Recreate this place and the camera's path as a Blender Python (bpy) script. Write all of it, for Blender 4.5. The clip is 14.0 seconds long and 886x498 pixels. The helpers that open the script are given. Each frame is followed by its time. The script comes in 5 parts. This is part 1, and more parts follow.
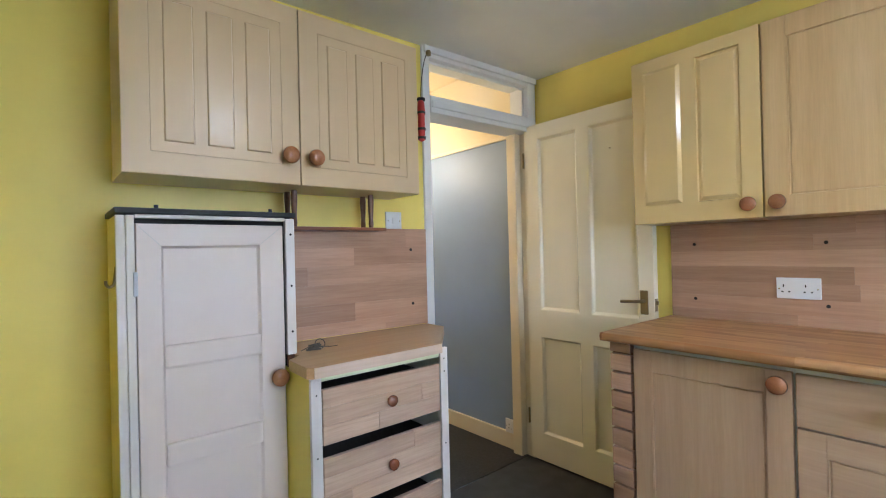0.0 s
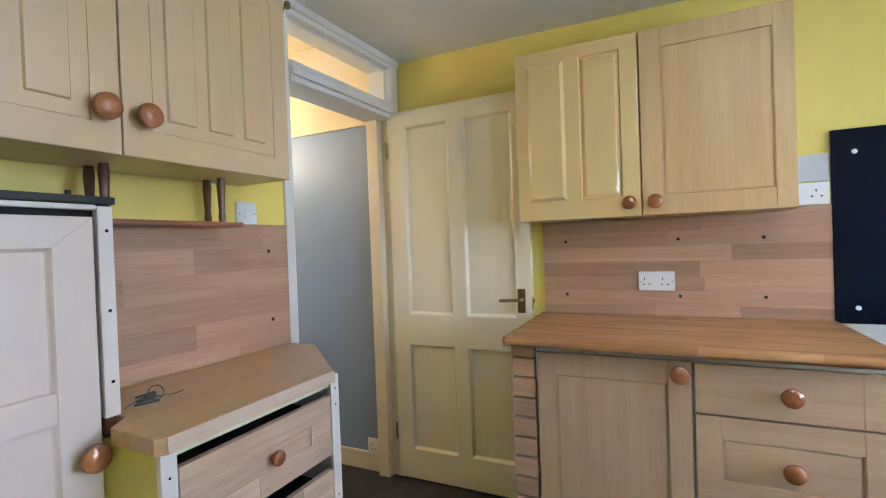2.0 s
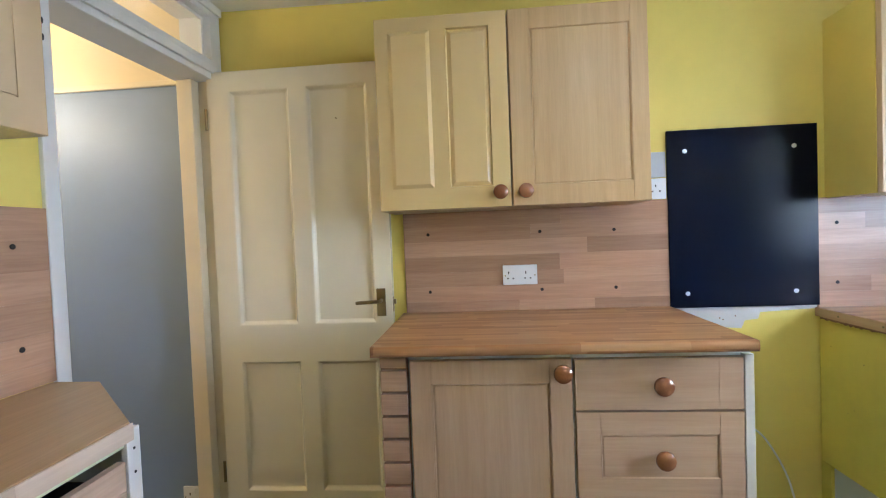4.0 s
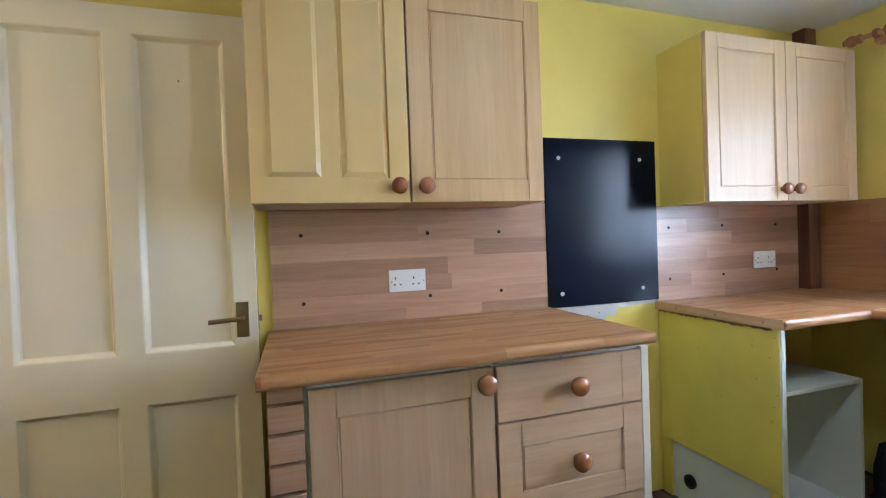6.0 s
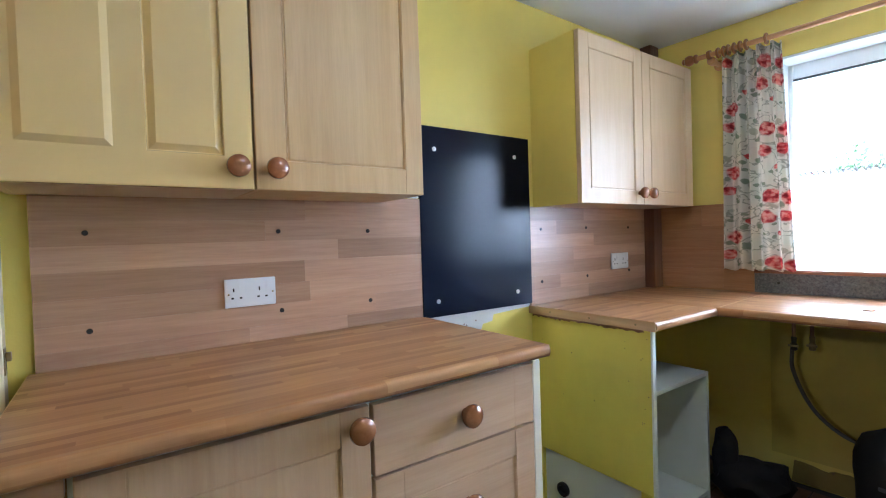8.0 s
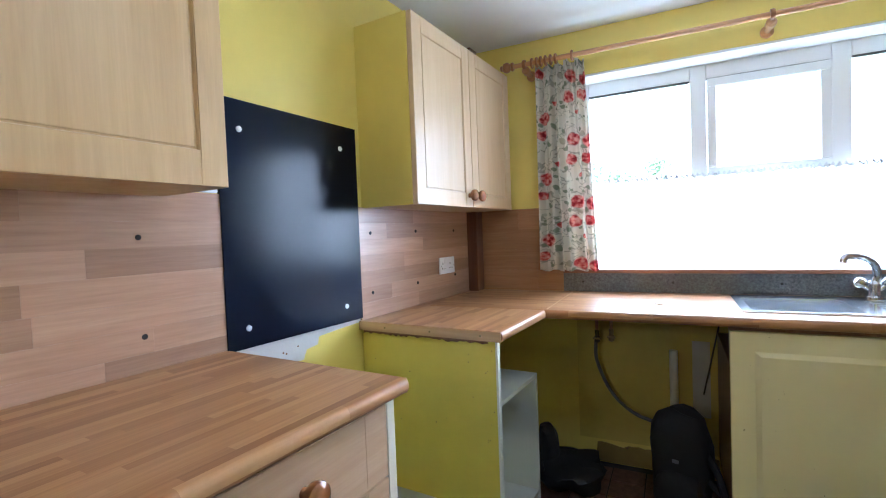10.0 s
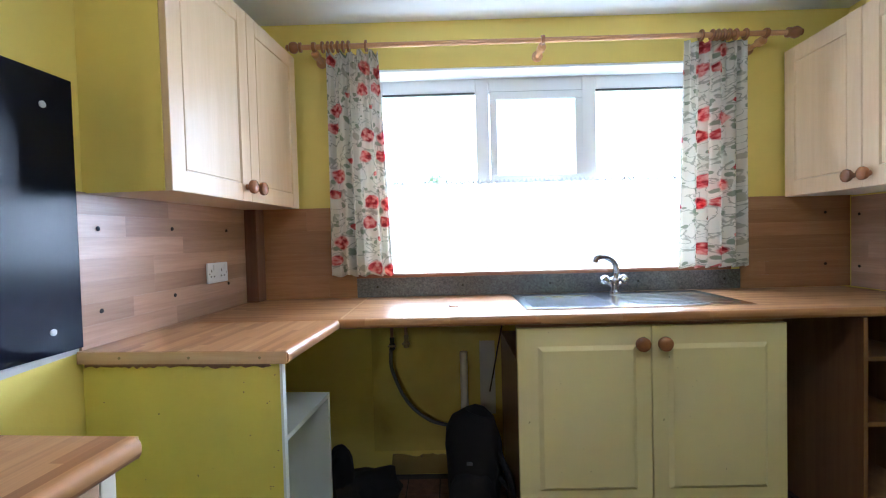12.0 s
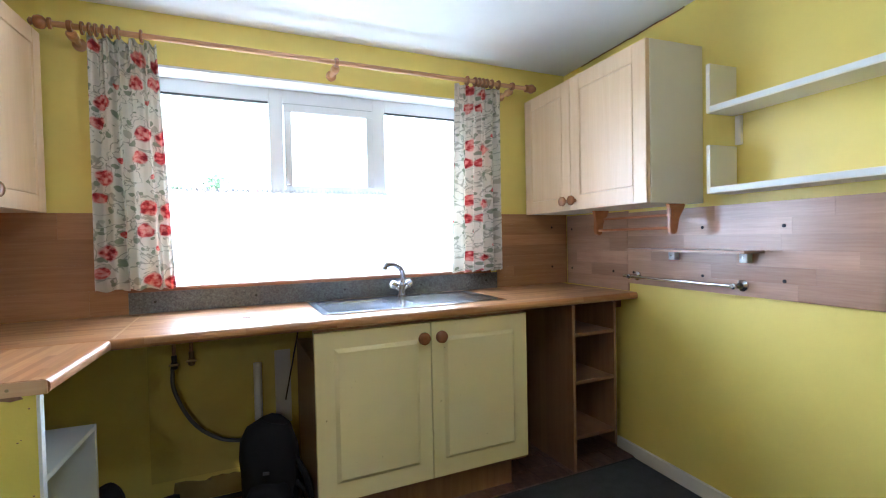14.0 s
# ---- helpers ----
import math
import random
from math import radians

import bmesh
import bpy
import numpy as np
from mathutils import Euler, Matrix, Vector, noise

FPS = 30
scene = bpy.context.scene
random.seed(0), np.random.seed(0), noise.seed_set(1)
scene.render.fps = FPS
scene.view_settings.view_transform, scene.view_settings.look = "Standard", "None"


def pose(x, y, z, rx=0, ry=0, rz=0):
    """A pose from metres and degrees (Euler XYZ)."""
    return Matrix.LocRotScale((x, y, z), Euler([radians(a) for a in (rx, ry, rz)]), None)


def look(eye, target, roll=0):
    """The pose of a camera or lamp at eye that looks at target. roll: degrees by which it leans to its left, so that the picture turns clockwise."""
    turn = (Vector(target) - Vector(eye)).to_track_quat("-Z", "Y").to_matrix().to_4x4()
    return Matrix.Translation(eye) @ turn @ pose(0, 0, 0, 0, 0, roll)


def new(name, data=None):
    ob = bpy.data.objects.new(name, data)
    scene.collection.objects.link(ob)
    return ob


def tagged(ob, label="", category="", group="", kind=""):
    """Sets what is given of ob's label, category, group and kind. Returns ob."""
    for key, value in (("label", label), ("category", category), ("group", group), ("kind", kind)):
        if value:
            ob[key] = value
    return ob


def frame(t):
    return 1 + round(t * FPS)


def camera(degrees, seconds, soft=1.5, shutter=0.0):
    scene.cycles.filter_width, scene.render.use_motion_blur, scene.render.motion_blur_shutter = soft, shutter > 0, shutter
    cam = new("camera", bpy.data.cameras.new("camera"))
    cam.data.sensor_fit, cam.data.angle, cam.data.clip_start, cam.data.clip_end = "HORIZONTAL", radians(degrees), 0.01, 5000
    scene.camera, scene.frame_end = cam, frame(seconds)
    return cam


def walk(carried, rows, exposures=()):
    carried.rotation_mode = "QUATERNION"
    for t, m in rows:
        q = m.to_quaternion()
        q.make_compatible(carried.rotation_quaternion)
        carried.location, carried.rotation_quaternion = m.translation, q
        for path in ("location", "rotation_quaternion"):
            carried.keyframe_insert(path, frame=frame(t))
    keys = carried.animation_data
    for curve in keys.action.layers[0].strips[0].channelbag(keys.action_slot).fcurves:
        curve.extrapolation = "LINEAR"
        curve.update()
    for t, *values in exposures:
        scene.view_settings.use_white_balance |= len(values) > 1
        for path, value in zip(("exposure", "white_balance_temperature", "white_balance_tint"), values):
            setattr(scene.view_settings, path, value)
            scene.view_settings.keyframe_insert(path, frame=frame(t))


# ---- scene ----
cam = camera(87.3, 14.0, 1.1)
PATH = [
    (0, (2.722, 2.355, 1.249), (4.016, 3.88, 1.258), -1.4),
    (0.5, (2.733, 2.446, 1.241), (4.154, 3.853, 1.243), -1.6),
    (1, (2.722, 2.596, 1.257), (4.315, 3.806, 1.248), -1.8),
    (1.5, (2.723, 2.728, 1.259), (4.434, 3.763, 1.24), -1.9),
    (2, (2.754, 2.811, 1.263), (4.557, 3.677, 1.241), -2.1),
    (2.5, (2.814, 2.874, 1.25), (4.687, 3.575, 1.22), -2.1),
    (3, (2.881, 2.969, 1.236), (4.819, 3.461, 1.201), -2.2),
    (3.5, (2.932, 2.997, 1.239), (4.905, 3.32, 1.195), -2.2),
    (3.7, (2.955, 2.996, 1.246), (4.936, 3.266, 1.195), -2.2),
    (5.8, (3.229, 3.263, 1.225), (5.144, 2.688, 1.188), -2.3),
    (6, (3.236, 3.266, 1.213), (5.141, 2.656, 1.179), -2.1),
    (6.5, (3.308, 3.261, 1.2), (5.171, 2.534, 1.162), -2.1),
    (7, (3.393, 3.254, 1.205), (5.188, 2.373, 1.162), -1.9),
    (7.5, (3.467, 3.235, 1.203), (5.183, 2.21, 1.157), -1.9),
    (8, (3.522, 3.187, 1.21), (5.15, 2.027, 1.163), -1.8),
    (8.2, (3.551, 3.175, 1.204), (5.138, 1.959, 1.161), -1.8),
    (10.3, (3.816, 3.02, 1.225), (4.728, 1.241, 1.157), -2.0),
    (10.5, (3.826, 2.997, 1.216), (4.67, 1.185, 1.15), -1.8),
    (11, (3.837, 2.93, 1.194), (4.476, 1.036, 1.135), -1.6),
    (11.5, (3.878, 2.885, 1.197), (4.284, 0.927, 1.134), -1.5),
    (12, (3.883, 2.853, 1.189), (4.047, 0.86, 1.133), -1.5),
    (12.5, (3.879, 2.836, 1.198), (3.826, 0.837, 1.138), -1.4),
    (13, (3.886, 2.877, 1.207), (3.588, 0.9, 1.156), -1.2),
    (13.5, (3.887, 2.935, 1.202), (3.38, 1.001, 1.154), -1.3),
    (14, (3.912, 2.996, 1.203), (3.212, 1.123, 1.156), -1.2),
]
EXPOSURES = [(0.0, -0.23, 5180, 11), (3.0, -0.16, 5150, 11), (6.0, -0.18, 5020, 11), (8.0, -0.21, 4900, 11), (10.5, -0.13, 4930, 11), (12.5, -0.16, 4960, 11), (14.0, -0.05, 5040, 12)]
walk(cam, [(t, look(eye, target, roll)) for t, eye, target, roll in PATH], exposures=EXPOSURES)

# ---- world, sun, large lights ----
world = bpy.data.worlds.new("sky")
scene.world = world
world.use_nodes = True
wn = world.node_tree
sky = wn.nodes.new("ShaderNodeTexSky")
sky.sky_type, sky.sun_disc = "NISHITA", False
sky.sun_elevation, sky.sun_rotation = radians(48), radians(-10)
sky.dust_density = 4.0
wn.nodes["Background"].inputs[1].default_value = 0.15
wn.links.new(sky.outputs[0], wn.nodes["Background"].inputs[0])


def lamp(name, kind, m, power, colour, **more):
    data = bpy.data.lights.new(name, kind)
    data.energy, data.color = power, colour
    if kind == "AREA":
        data.shape, data.size, data.size_y = "RECTANGLE", more["w"], more["h"]
    elif kind == "SUN":
        data.angle = more["angle"]
    else:
        data.shadow_soft_size = more["r"]
    ob = new(name, data)
    ob.matrix_world = m
    return ob


lamp("sun", "SUN", look((1, 14, 16), (3.6, 0, 0)), 5.0, (1, 0.95, 0.88), angle=radians(10))
# daylight in the lower half of the window opening, behind the net
lamp("window_daylight", "AREA", look((3.62, 0.30, 1.24), (3.48, 2.0, 1.24)), 18, (0.88, 0.95, 1.0), w=1.5, h=0.46)
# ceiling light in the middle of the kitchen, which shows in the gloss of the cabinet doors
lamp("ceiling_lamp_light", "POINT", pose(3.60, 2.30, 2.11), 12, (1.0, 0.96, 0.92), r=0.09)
# bulb of the hall beyond the doorway
lamp("hall_bulb_light", "POINT", pose(4.45, 5.22, 1.90), 30, (1.0, 0.73, 0.40), r=0.09)


# ---- materials ----
def material(name, rough=0.5, metal=0.0, coat=0.0):
    m = bpy.data.materials.new(name)
    m.use_nodes = True
    b = m.node_tree.nodes["Principled BSDF"]
    b.inputs["Roughness"].default_value, b.inputs["Metallic"].default_value = rough, metal
    b.inputs["Coat Weight"].default_value = coat
    b.inputs["Coat Roughness"].default_value = 0.12
    return m, m.node_tree, b


def node(nt, kind, **values):
    n = nt.nodes.new(kind)
    for k, v in values.items():
        n.inputs[k.replace("_", " ")].default_value = v
    return n


def coords(nt, scale=(1, 1, 1), random_shift=False, source="Object"):
    tc = nt.nodes.new("ShaderNodeTexCoord")
    mp = node(nt, "ShaderNodeMapping", Scale=scale)
    nt.links.new(tc.outputs[source], mp.inputs["Vector"])
    if random_shift:
        oi = nt.nodes.new("ShaderNodeObjectInfo")
        mul = nt.nodes.new("ShaderNodeMath")
        mul.operation = "MULTIPLY"
        mul.inputs[1].default_value = 37.0
        nt.links.new(oi.outputs["Random"], mul.inputs[0])
        nt.links.new(mul.outputs[0], mp.inputs["Location"])
    return mp.outputs[0]


def ramp(nt, source, stops):
    r = nt.nodes.new("ShaderNodeValToRGB")
    e = r.color_ramp.elements
    while len(e) < len(stops):
        e.new(0.5)
    for k, (p, c) in zip(e, stops):
        k.position, k.color = p, (*c, 1) if len(c) == 3 else c
    nt.links.new(source, r.inputs[0])
    return r.outputs[0]


def mix(nt, fac, a, b, mode="MIX"):
    n = nt.nodes.new("ShaderNodeMix")
    n.data_type, n.blend_type = "RGBA", mode
    for key, v in ((0, fac), (6, a), (7, b)):
        if hasattr(v, "links"):
            nt.links.new(v, n.inputs[key])
        else:
            n.inputs[key].default_value = v if key == 0 else (*v, 1)
    return n.outputs[2]


def bump(nt, b, source, strength=0.2, distance=0.002):
    n = node(nt, "ShaderNodeBump", Strength=strength, Distance=distance)
    nt.links.new(source, n.inputs["Height"])
    nt.links.new(n.outputs[0], b.inputs["Normal"])


def painted(name, colour, rough=0.6, grain=120, relief=0.15, wear=0.12, dirt=None, coat=0.0, spot=0.0):
    """Paint with a soft uneven tone, fine roller texture and a little dirt."""
    m, nt, b = material(name, rough, 0, coat)
    v = coords(nt)
    big = node(nt, "ShaderNodeTexNoise", Scale=2.3, Detail=5, Roughness=0.6)
    fine = node(nt, "ShaderNodeTexNoise", Scale=grain, Detail=3)
    for n in (big, fine):
        nt.links.new(v, n.inputs["Vector"])
    lo = tuple(c * (1 - wear) for c in colour)
    hi = tuple(min(1, c * (1 + wear * 0.6)) for c in colour)
    c = ramp(nt, big.outputs[0], [(0.3, lo), (0.7, hi)])
    if spot:
        sp = node(nt, "ShaderNodeTexNoise", Scale=38, Detail=2)
        nt.links.new(v, sp.inputs["Vector"])
        f = ramp(nt, sp.outputs[0], [(0.70 - spot, (0, 0, 0)), (0.74 - spot, (1, 1, 1))])
        c = mix(nt, f, c, dirt or tuple(x * 0.35 for x in colour))
    nt.links.new(c, b.inputs["Base Color"])
    bump(nt, b, fine.outputs[0], relief, 0.0015)
    return m


def wooden(name, dark, light, rough=0.4, along="z", coat=0.0, scale=1.0, vary=0.0, pores=0.06):
    """Wood grain that runs along one axis; vary: tone from piece to piece."""
    m, nt, b = material(name, rough, 0, coat)
    s = {"x": (1.2, 22, 22), "y": (22, 1.2, 22), "z": (22, 22, 1.2)}[along]
    v = coords(nt, tuple(k * scale for k in s), random_shift=True)
    n1 = node(nt, "ShaderNodeTexNoise", Scale=1.0, Detail=6, Roughness=0.65, Distortion=0.6)
    n2 = node(nt, "ShaderNodeTexNoise", Scale=7.0, Detail=3, Roughness=0.6)
    for n in (n1, n2):
        nt.links.new(v, n.inputs["Vector"])
    c = ramp(nt, n1.outputs[0], [(0.28, dark), (0.5, tuple((p + q) / 2 for p, q in zip(dark, light))), (0.72, light)])
    g = ramp(nt, n2.outputs[0], [(0.28, (1 - pores, 1 - pores * 1.1, 1 - pores * 1.2)), (0.62, (1.01, 1.01, 1.01))])
    c = mix(nt, 1.0, c, g, "MULTIPLY")
    if vary:
        oi = nt.nodes.new("ShaderNodeObjectInfo")
        t = ramp(nt, oi.outputs["Random"], [(0.0, (1 - vary, 1 - vary * 1.1, 1 - vary * 1.15)), (0.5, (1, 0.97, 0.94)), (0.78, (1.06, 1.04, 1.02)), (1.0, (1 + vary * 0.65, 1 + vary * 0.67, 1 + vary * 0.70))])
        c = mix(nt, 1.0, c, t, "MULTIPLY")
    nt.links.new(c, b.inputs["Base Color"])
    bump(nt, b, n2.outputs[0], 0.08, 0.0008)
    return m


YELLOW = painted("yellow_wall_paint", (0.82, 0.67, 0.15), 0.42, 160, 0.25, 0.07)
YELLOW_SCUFFED = painted("scuffed_yellow_paint", (0.72, 0.60, 0.085), 0.5, 110, 0.25, 0.12, (0.16, 0.12, 0.05), spot=-0.05)
CEILING = painted("white_ceiling_paint", (0.82, 0.815, 0.80), 0.7, 60, 0.3, 0.05)
CREAM = painted("cream_cabinet_paint", (0.66, 0.49, 0.295), 0.33, 200, 0.06, 0.05, coat=0.2)
CREAM_GLOSS = painted("cream_gloss_foil", (0.76, 0.56, 0.25), 0.17, 260, 0.04, 0.04, coat=0.5)
CREAM_WORN = painted("worn_cream_door_paint", (0.80, 0.70, 0.38), 0.42, 150, 0.12, 0.06, (0.22, 0.15, 0.07), spot=-0.06)
OFFWHITE = painted("pinkish_white_door_paint", (0.75, 0.65, 0.60), 0.42, 140, 0.15, 0.06)
WHITE_WORN = painted("worn_white_paint", (0.80, 0.75, 0.715), 0.5, 90, 0.3, 0.10, (0.25, 0.21, 0.17), spot=0.0)
WHITE = painted("white_gloss_paint", (0.84, 0.84, 0.84), 0.3, 120, 0.1, 0.04)
DOOR_CREAM = painted("cream_gloss_door_paint", (0.90, 0.825, 0.63), 0.25, 90, 0.12, 0.04, coat=0.25)
FRAME_CREAM = painted("cream_frame_paint", (0.80, 0.70, 0.50), 0.35, 90, 0.12, 0.05)
SHELF_WHITE = painted("white_shelf_laminate", (0.80, 0.75, 0.62), 0.4, 150, 0.05, 0.04)
CARCASS = painted("white_carcass_laminate", (0.74, 0.76, 0.72), 0.45, 150, 0.05, 0.05)
PLASTIC = painted("white_plastic", (0.85, 0.86, 0.88), 0.28, 200, 0.02, 0.02)
UPVC = painted("white_window_plastic", (0.90, 0.91, 0.91), 0.3, 200, 0.02, 0.03)
BLUE = painted("blue_grey_wall_paint", (0.27, 0.35, 0.52), 0.48, 120, 0.2, 0.06)
HALL_CREAM = painted("hall_cream_paint", (0.80, 0.68, 0.45), 0.6, 100, 0.2, 0.05)
BLACK_PANEL = painted("black_glossy_panel", (0.005, 0.007, 0.015), 0.17, 30, 0.0, 0.05)
# near-black that stands in for shade in gaps and holes; also dark screws and joints
DARK_HOLE = painted("dark_shade_and_fixings", (0.02, 0.018, 0.016), 0.8, 100, 0.1, 0.2)
BLACK_CLOTH = painted("black_nylon", (0.0035, 0.0035, 0.005), 0.8, 320, 0.5, 0.3)
BLACK_RUBBER = painted("black_rubber", (0.02, 0.02, 0.02), 0.6, 200, 0.2, 0.2)
GREY_HOSE = painted("grey_hose_plastic", (0.10, 0.10, 0.105), 0.5, 200, 0.1, 0.15)
BARE_PLASTER = painted("patchy_bare_plaster", (0.62, 0.60, 0.58), 0.8, 70, 0.5, 0.12, (0.35, 0.32, 0.30), spot=0.0)
CRUMBLE = painted("crumbling_plaster", (0.30, 0.22, 0.055), 0.9, 45, 0.9, 0.35, (0.20, 0.14, 0.06), spot=0.02)
SMEAR = painted("smeared_pale_green_paint", (0.70, 0.74, 0.50), 0.5, 60, 0.4, 0.15, (0.35, 0.30, 0.20), spot=0.0)
GREY_BOX = painted("pale_grey_galvanised_box", (0.56, 0.58, 0.62), 0.45, 60, 0.15, 0.14)
RED = painted("red_enamel", (0.50, 0.03, 0.025), 0.35, 120, 0.05, 0.1)
BEECH = wooden("beech_door_foil", (0.54, 0.352, 0.150), (0.64, 0.448, 0.215), 0.46, "z", 0.0)
# the same beech foil, darker and duller for the dimmer light on the base units
SHADED_BEECH = wooden("shaded_beech_foil", (0.46, 0.292, 0.165), (0.55, 0.372, 0.232), 0.46, "z", 0.0)
SHADED_BEECH_H = wooden("shaded_beech_drawer_foil", (0.46, 0.292, 0.165), (0.55, 0.372, 0.232), 0.46, "x", 0.0)
PALE_BEECH = wooden("pale_beech_foil", (0.66, 0.468, 0.275), (0.72, 0.535, 0.335), 0.38, "z", 0.1, pores=0.03)
def tone_set(name, dark, light, steps, rough):
    """The same wood print in four tones, from pale to dark."""
    return {k: wooden(name + "_" + word, tuple(v * f ** e for v, e in zip(dark, (1, 1.12, 1.25))), tuple(v * f ** e for v, e in zip(light, (1, 1.12, 1.25))), rough, "x", 0.12, vary=0.05, pores=0.13) for k, word, f in zip("pqmd", ("pale", "light", "mid", "deep"), steps)}


TONES = tone_set("block_laminate", (0.360, 0.209, 0.126), (0.482, 0.304, 0.196), (1.14, 1.03, 0.92, 0.82), 0.30)
LAMINATE = TONES["m"]
DRAWER_TONES = tone_set("pale_drawer_laminate", (0.44, 0.30, 0.21), (0.57, 0.42, 0.31), (1.16, 1.02, 0.90, 0.80), 0.34)
PALE_STRIP = wooden("pale_strip_edging", (0.60, 0.45, 0.33), (0.72, 0.57, 0.45), 0.4, "x", 0.1)
BROWN_TONES = tone_set("brown_laminate", (0.33, 0.165, 0.070), (0.45, 0.25, 0.115), (1.12, 1.04, 0.94, 0.86), 0.32)
KNOB_WOOD = wooden("varnished_knob_wood", (0.22, 0.08, 0.028), (0.33, 0.135, 0.05), 0.22, "y", 0.6)
DARK_KNOB = wooden("dark_knob_wood", (0.15, 0.05, 0.02), (0.26, 0.09, 0.04), 0.22, "y", 0.6)
DARK_WOOD = wooden("dark_stained_wood", (0.09, 0.035, 0.018), (0.19, 0.08, 0.04), 0.35, "z", 0.2)
SHELF_BROWN = wooden("brown_shelf_wood", (0.20, 0.075, 0.035), (0.32, 0.13, 0.06), 0.35, "x", 0.2)
ORANGE_WOOD = wooden("orange_pine_wood", (0.38, 0.12, 0.03), (0.52, 0.19, 0.06), 0.3, "x", 0.4)
RING_WOOD = wooden("brown_ring_wood", (0.24, 0.09, 0.03), (0.36, 0.15, 0.055), 0.3, "x", 0.4)
RAIL_WOOD = wooden("pine_pole_wood", (0.46, 0.22, 0.085), (0.62, 0.34, 0.15), 0.3, "x", 0.4)
TAN_TOP = wooden("tan_oak_laminate", (0.46, 0.280, 0.132), (0.55, 0.362, 0.185), 0.36, "x", 0.08, pores=0.10)
EDGING = wooden("pale_edging", (0.50, 0.30, 0.14), (0.62, 0.41, 0.22), 0.35, "y", 0.2)
RACK_WOOD = wooden("brown_rack_board", (0.17, 0.078, 0.032), (0.27, 0.14, 0.062), 0.4, "z", 0.1)


def worktop_material():
    m, nt, b = material("block_worktop_laminate", 0.35, 0, 0.0)
    v = coords(nt)
    sep = nt.nodes.new("ShaderNodeSeparateXYZ")
    nt.links.new(v, sep.inputs[0])

    def calc(op, p, q=0.0):
        n = nt.nodes.new("ShaderNodeMath")
        n.operation = op
        for k, val in enumerate((p, q)):
            if hasattr(val, "links"):
                nt.links.new(val, n.inputs[k])
            else:
                n.inputs[k].default_value = val
        return n.outputs[0]

    # strips 21 mm wide, cut to staggered lengths; a tone for each piece
    yz = calc("ADD", sep.outputs[1], calc("MULTIPLY", sep.outputs[2], -0.9))
    row = calc("FLOOR", calc("DIVIDE", calc("ADD", yz, 3.003), 0.021))
    shift = node(nt, "ShaderNodeTexWhiteNoise")
    shift.noise_dimensions = "1D"
    nt.links.new(row, shift.inputs["W"])
    cell = calc("FLOOR", calc("ADD", calc("DIVIDE", sep.outputs[0], 0.31), calc("MULTIPLY", shift.outputs["Value"], 5.0)))
    tone = node(nt, "ShaderNodeTexWhiteNoise")
    tone.noise_dimensions = "1D"
    nt.links.new(calc("ADD", calc("MULTIPLY", row, 17.37), calc("MULTIPLY", cell, 3.71)), tone.inputs["W"])
    g = node(nt, "ShaderNodeTexNoise", Scale=1.0, Detail=5, Roughness=0.6)
    nt.links.new(coords(nt, (5, 130, 60)), g.inputs["Vector"])
    c = ramp(nt, tone.outputs["Value"], [(0.0, (0.27, 0.118, 0.042)), (0.5, (0.385, 0.193, 0.077)), (1.0, (0.48, 0.268, 0.115))])
    k = ramp(nt, g.outputs[0], [(0.3, (0.82, 0.80, 0.78)), (0.65, (1.05, 1.05, 1.05))])
    nt.links.new(mix(nt, 1.0, c, k, "MULTIPLY"), b.inputs["Base Color"])
    return m


WORKTOP = worktop_material()
WORKTOP.node_tree.nodes["Principled BSDF"].inputs["Specular IOR Level"].default_value = 0.38


def speckled(name, a, c, scale, rough):
    m, nt, b = material(name, rough)
    v = coords(nt)
    n1 = node(nt, "ShaderNodeTexNoise", Scale=scale, Detail=4, Roughness=0.75)
    n2 = node(nt, "ShaderNodeTexNoise", Scale=scale * 0.08, Detail=3)
    for n in (n1, n2):
        nt.links.new(v, n.inputs["Vector"])
    col = ramp(nt, n1.outputs[0], [(0.3, a), (0.7, c)])
    k = ramp(nt, n2.outputs[0], [(0.3, (0.75,) * 3), (0.7, (1.1,) * 3)])
    nt.links.new(mix(nt, 1.0, col, k, "MULTIPLY"), b.inputs["Base Color"])
    bump(nt, b, n1.outputs[0], 0.2, 0.001)
    return m


GRANITE = speckled("grey_granite_laminate", (0.045, 0.048, 0.052), (0.22, 0.23, 0.24), 110, 0.35)
FLOOR = speckled("dark_grey_carpet", (0.020, 0.021, 0.023), (0.075, 0.075, 0.075), 160, 0.9)
HALL_FLOOR = speckled("near_black_vinyl", (0.012, 0.011, 0.011), (0.040, 0.036, 0.034), 60, 0.55)
TILE = speckled("worn_brown_floor_tile", (0.085, 0.035, 0.022), (0.20, 0.095, 0.06), 30, 0.55)
GRASS = speckled("lawn", (0.04, 0.09, 0.02), (0.10, 0.17, 0.05), 6, 0.9)


def metal(name, colour, rough, brushed=False):
    m, nt, b = material(name, rough, 1.0)
    b.inputs["Base Color"].default_value = (*colour, 1)
    n = node(nt, "ShaderNodeTexNoise", Scale=1.0, Detail=4)
    nt.links.new(coords(nt, (4, 300, 300) if brushed else (40, 40, 40)), n.inputs["Vector"])
    nt.links.new(ramp(nt, n.outputs[0], [(0.3, (rough * 0.92,) * 3), (0.7, (rough * 1.1,) * 3)]), b.inputs["Roughness"])
    return m


STEEL = metal("brushed_steel", (0.62, 0.64, 0.67), 0.15, True)
CHROME = metal("chrome", (0.62, 0.63, 0.66), 0.12)
BRASS = metal("tarnished_brass", (0.30, 0.235, 0.12), 0.38)
COPPER = metal("old_copper", (0.35, 0.20, 0.12), 0.45)


